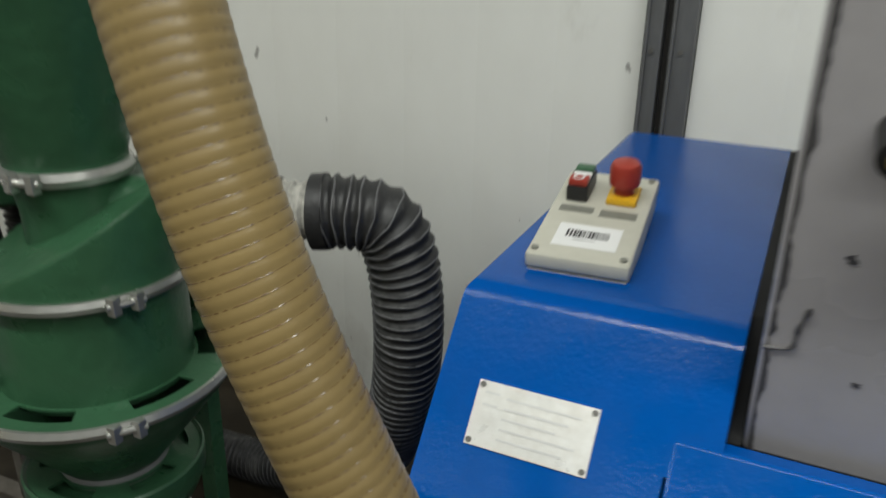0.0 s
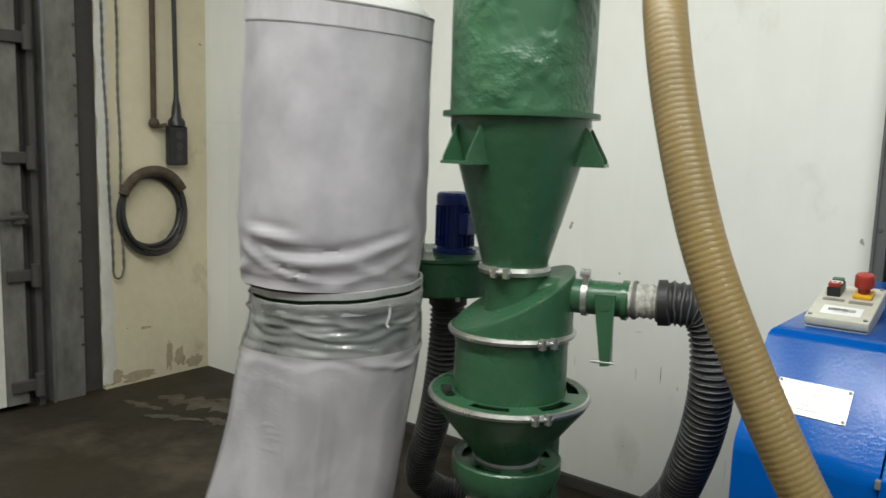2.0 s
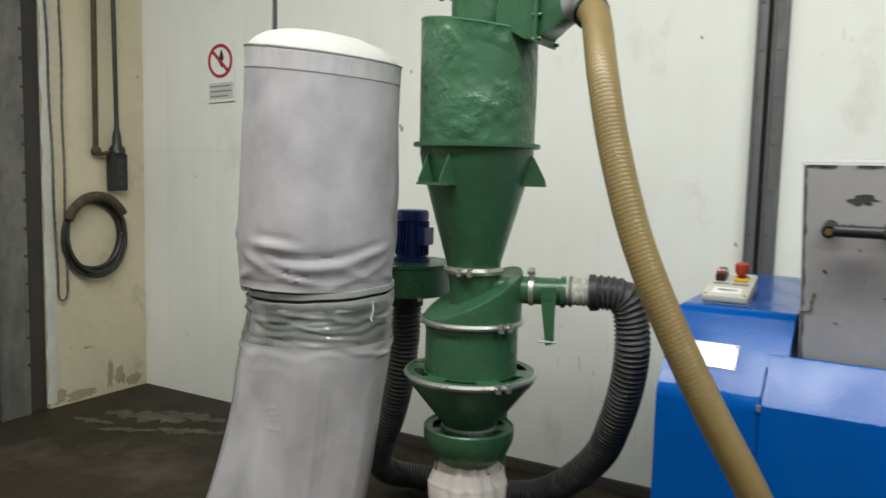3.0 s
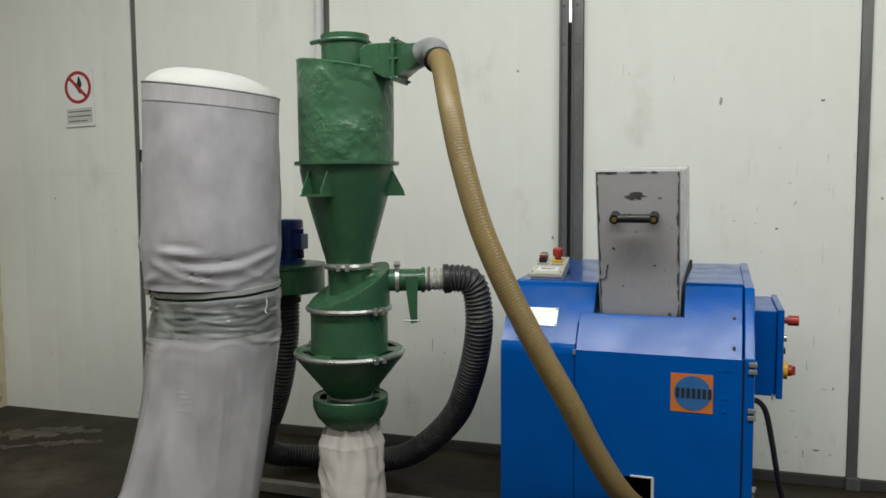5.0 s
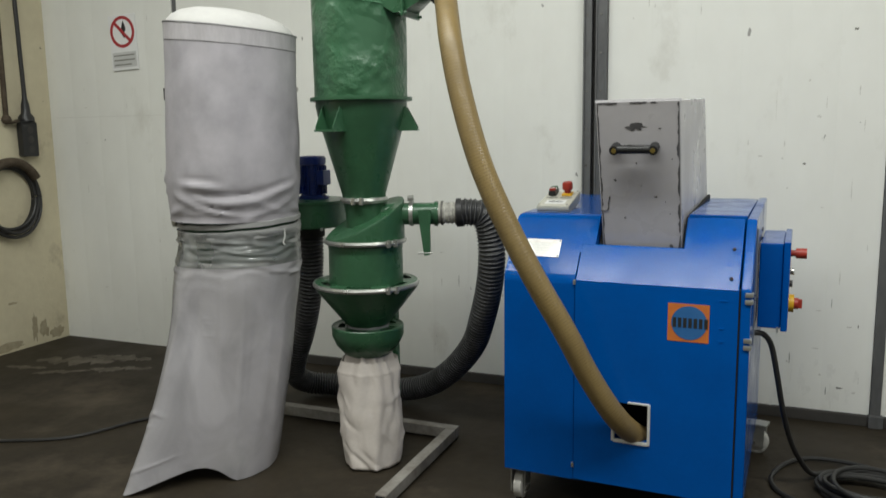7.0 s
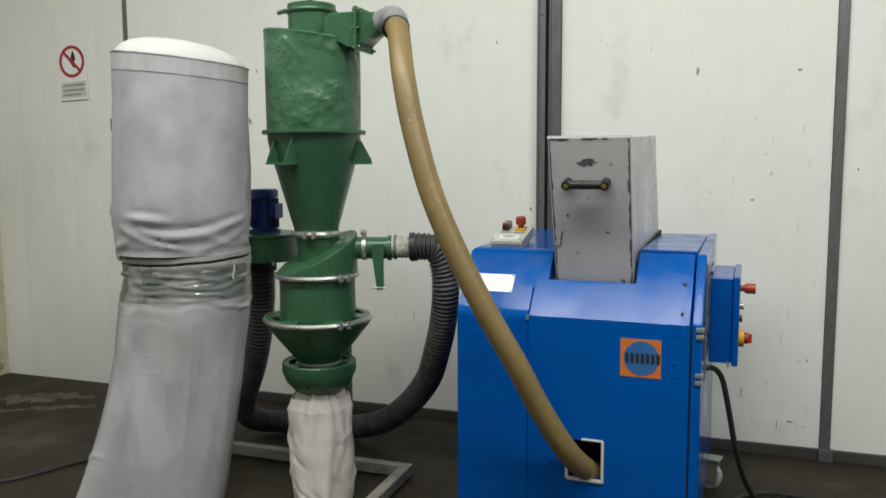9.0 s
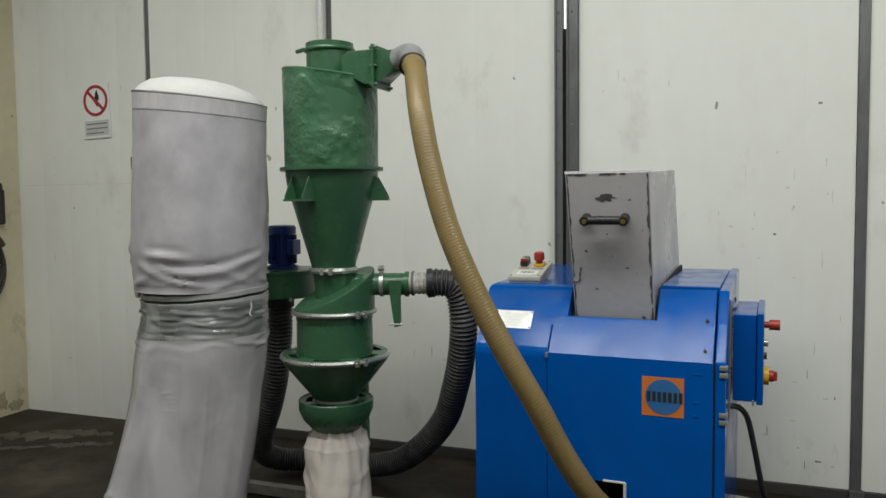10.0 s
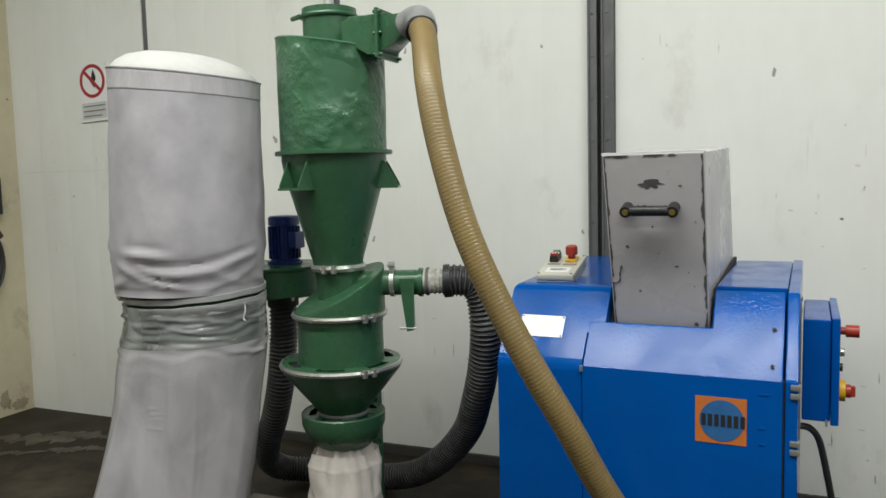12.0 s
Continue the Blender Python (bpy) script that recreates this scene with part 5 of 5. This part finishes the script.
    part("motor_cable", tube(spline([(-0.47, 1.40, 0.99), (-0.48, 1.43, 0.85), (-0.52, 1.46, 0.70), (-0.60, 1.47, 0.52), (-0.70, 1.45, 0.3), (-0.78, 1.38, 0.1), (-0.85, 1.3, 0.012)], 0.02), 0.007, 8), M_CABLE, t)
    # steel base frame on the floor
    frame_t = part("base_frame", box(-0.85, 0.385, 1.425, 1.475, 0.012, 0.062, 0.004), M_STAND, t, "worn steel tube base frame")
    part("side_tube", box(0.335, 0.385, 0.70, 1.4245, 0.012, 0.062, 0.004), M_STAND, frame_t)
    # black sheet on the closed end stands for the shade inside the tube
    part("tube_mouth_shade", box(0.341, 0.379, 0.698, 0.7005, 0.018, 0.056), M_VOID, frame_t)
    part("far_tube", box(-0.85, -0.80, 0.9, 1.4245, 0.012, 0.062, 0.004), M_STAND, frame_t)
    for x, y in ((0.36, 0.73), (0.36, 1.45), (-0.82, 1.45), (-0.82, 0.93)):
        part("foot_pad", box(x - 0.02, x + 0.02, y - 0.02, y + 0.02, 0.0, 0.0118, 0.002), M_DARK, frame_t)
    part("fan_leg", box(-0.615, -0.585, 1.435, 1.465, 0.062, 0.993, 0.002), M_STAND, frame_t)


dust_collector()


# ---------------- hoses and cables ----------------
def dark_hose():
    t = thing("suction_hose", 0.2, 1.75, 0.0, "black corrugated fabric suction hose lying on the floor", "hose")
    pts = [(0.452, 1.297, 1.088), (0.505, 1.315, 1.09), (0.559, 1.335, 1.075), (0.584, 1.346, 1.009), (0.588, 1.361, 0.888), (0.56, 1.403, 0.745), (0.505, 1.469, 0.593), (0.425, 1.569, 0.439), (0.285, 1.679, 0.278), (0.111, 1.771, 0.142),
           (-0.08, 1.815, 0.077), (-0.28, 1.82, 0.066), (-0.48, 1.80, 0.066), (-0.60, 1.73, 0.085), (-0.625, 1.64, 0.16), (-0.565, 1.565, 0.28), (-0.475, 1.505, 0.44), (-0.405, 1.46, 0.62), (-0.371, 1.443, 0.82), (-0.365, 1.44, 0.985)]
    pitch = 0.0182
    path = spline(pts, pitch / 6)
    skin = part("hose", coiled(path, 0.0535, pitch, 32, lambda f: 0.0062 * (0.5 + 0.5 * math.cos(2 * math.pi * f)) ** 1.6), M_HOSEDARK, t, "", 80)
    part("spiral_ridge", thread(path, 0.0588, pitch, 0.0019, 24, 6, 0.004), M_HOSERIB, skin, "dusty spiral ridge", 80)
    part("cuff", tube(path[:9], 0.0614, 26), M_HOSEDARK, t)
    part("cuff", tube(path[-16:], 0.0615, 26), M_DARK, t)


def gold_hose():
    t = thing("conveying_hose", 1.0, 0.72, 0.3, "amber spiral plastic hose from the granulator to the cyclone", "hose")
    pts = [(0.543, 0.943, 1.939), (0.588, 0.866, 1.895), (0.651, 0.752, 1.736), (0.701, 0.712, 1.557), (0.772, 0.692, 1.338), (0.855, 0.693, 1.147), (0.958, 0.706, 0.945), (1.057, 0.745, 0.756), (1.132, 0.795, 0.588), (1.211, 0.855, 0.437), (1.267, 0.945, 0.343), (1.31, 1.037, 0.291)]
    pitch = 0.0108
    path = spline(pts, pitch / 5)
    skin = part("hose", coiled(path, 0.0398, pitch, 36, lambda f: 0.0008 * math.sin(math.pi * f) ** 0.7), M_HOSEGOLD, t, "", 80)
    part("spiral", thread(path, 0.0396, pitch, 0.0008, 28), M_HOSEWIRE, skin, "", 80)


def floor_cables():
    t = thing("power_cable", 1.95, 1.55, 0.0, "black power cable coiled on the floor by the machine", "cable")
    pts = [(1.655, 1.262, 0.672), (1.685, 1.268, 0.668), (1.715, 1.28, 0.625), (1.742, 1.30, 0.50), (1.765, 1.33, 0.375), (1.80, 1.39, 0.23), (1.84, 1.46, 0.125), (1.895, 1.56, 0.028), (1.96, 1.63, 0.014), (2.05, 1.68, 0.016)]
    part("drop", tube(spline(pts, 0.015), 0.0105, 10), M_CABLE, t)
    rnd = random.Random(8)
    for k in range(8):
        rx, ry = rnd.uniform(0.15, 0.23), rnd.uniform(0.10, 0.16)
        cx, cy = 2.11 + rnd.uniform(-0.03, 0.05), 1.46 + rnd.uniform(-0.03, 0.03)
        ph = rnd.uniform(0, 6)
        pts = [(cx + rx * math.cos(a), cy + ry * math.sin(a), 0.010 + 0.006 * k + 0.008 * (1 + math.sin(a + ph))) for a in [i * math.pi / 10 for i in range(21)]]
        part("loop", tube(spline(pts, 0.02), 0.0095, 8), M_CABLE, t)
    pts = [(2.12, 1.70, 0.03), (2.02, 1.745, 0.022), (1.90, 1.76, 0.014), (1.80, 1.67, 0.011), (1.745, 1.52, 0.011), (1.752, 1.42, 0.011), (1.80, 1.34, 0.011), (1.90, 1.30, 0.011), (2.06, 1.33, 0.011), (2.2, 1.30, 0.011)]
    part("loose_loop", tube(spline(pts, 0.02), 0.0095, 8), M_CABLE, t)
    t = thing("floor_cable", -1.5, 0.8, 0.0, "thin dark cable lying across the concrete floor", "cable")
    pts = [(-2.6, 0.2, 0.008), (-2.0, 0.5, 0.008), (-1.665, 0.653, 0.008), (-1.36, 0.82, 0.008), (-1.195, 1.137, 0.008), (-1.0, 1.3, 0.008)]
    part("cable", tube(spline(pts, 0.03), 0.008, 8), M_CABLE, t)


dark_hose()
gold_hose()
floor_cables()
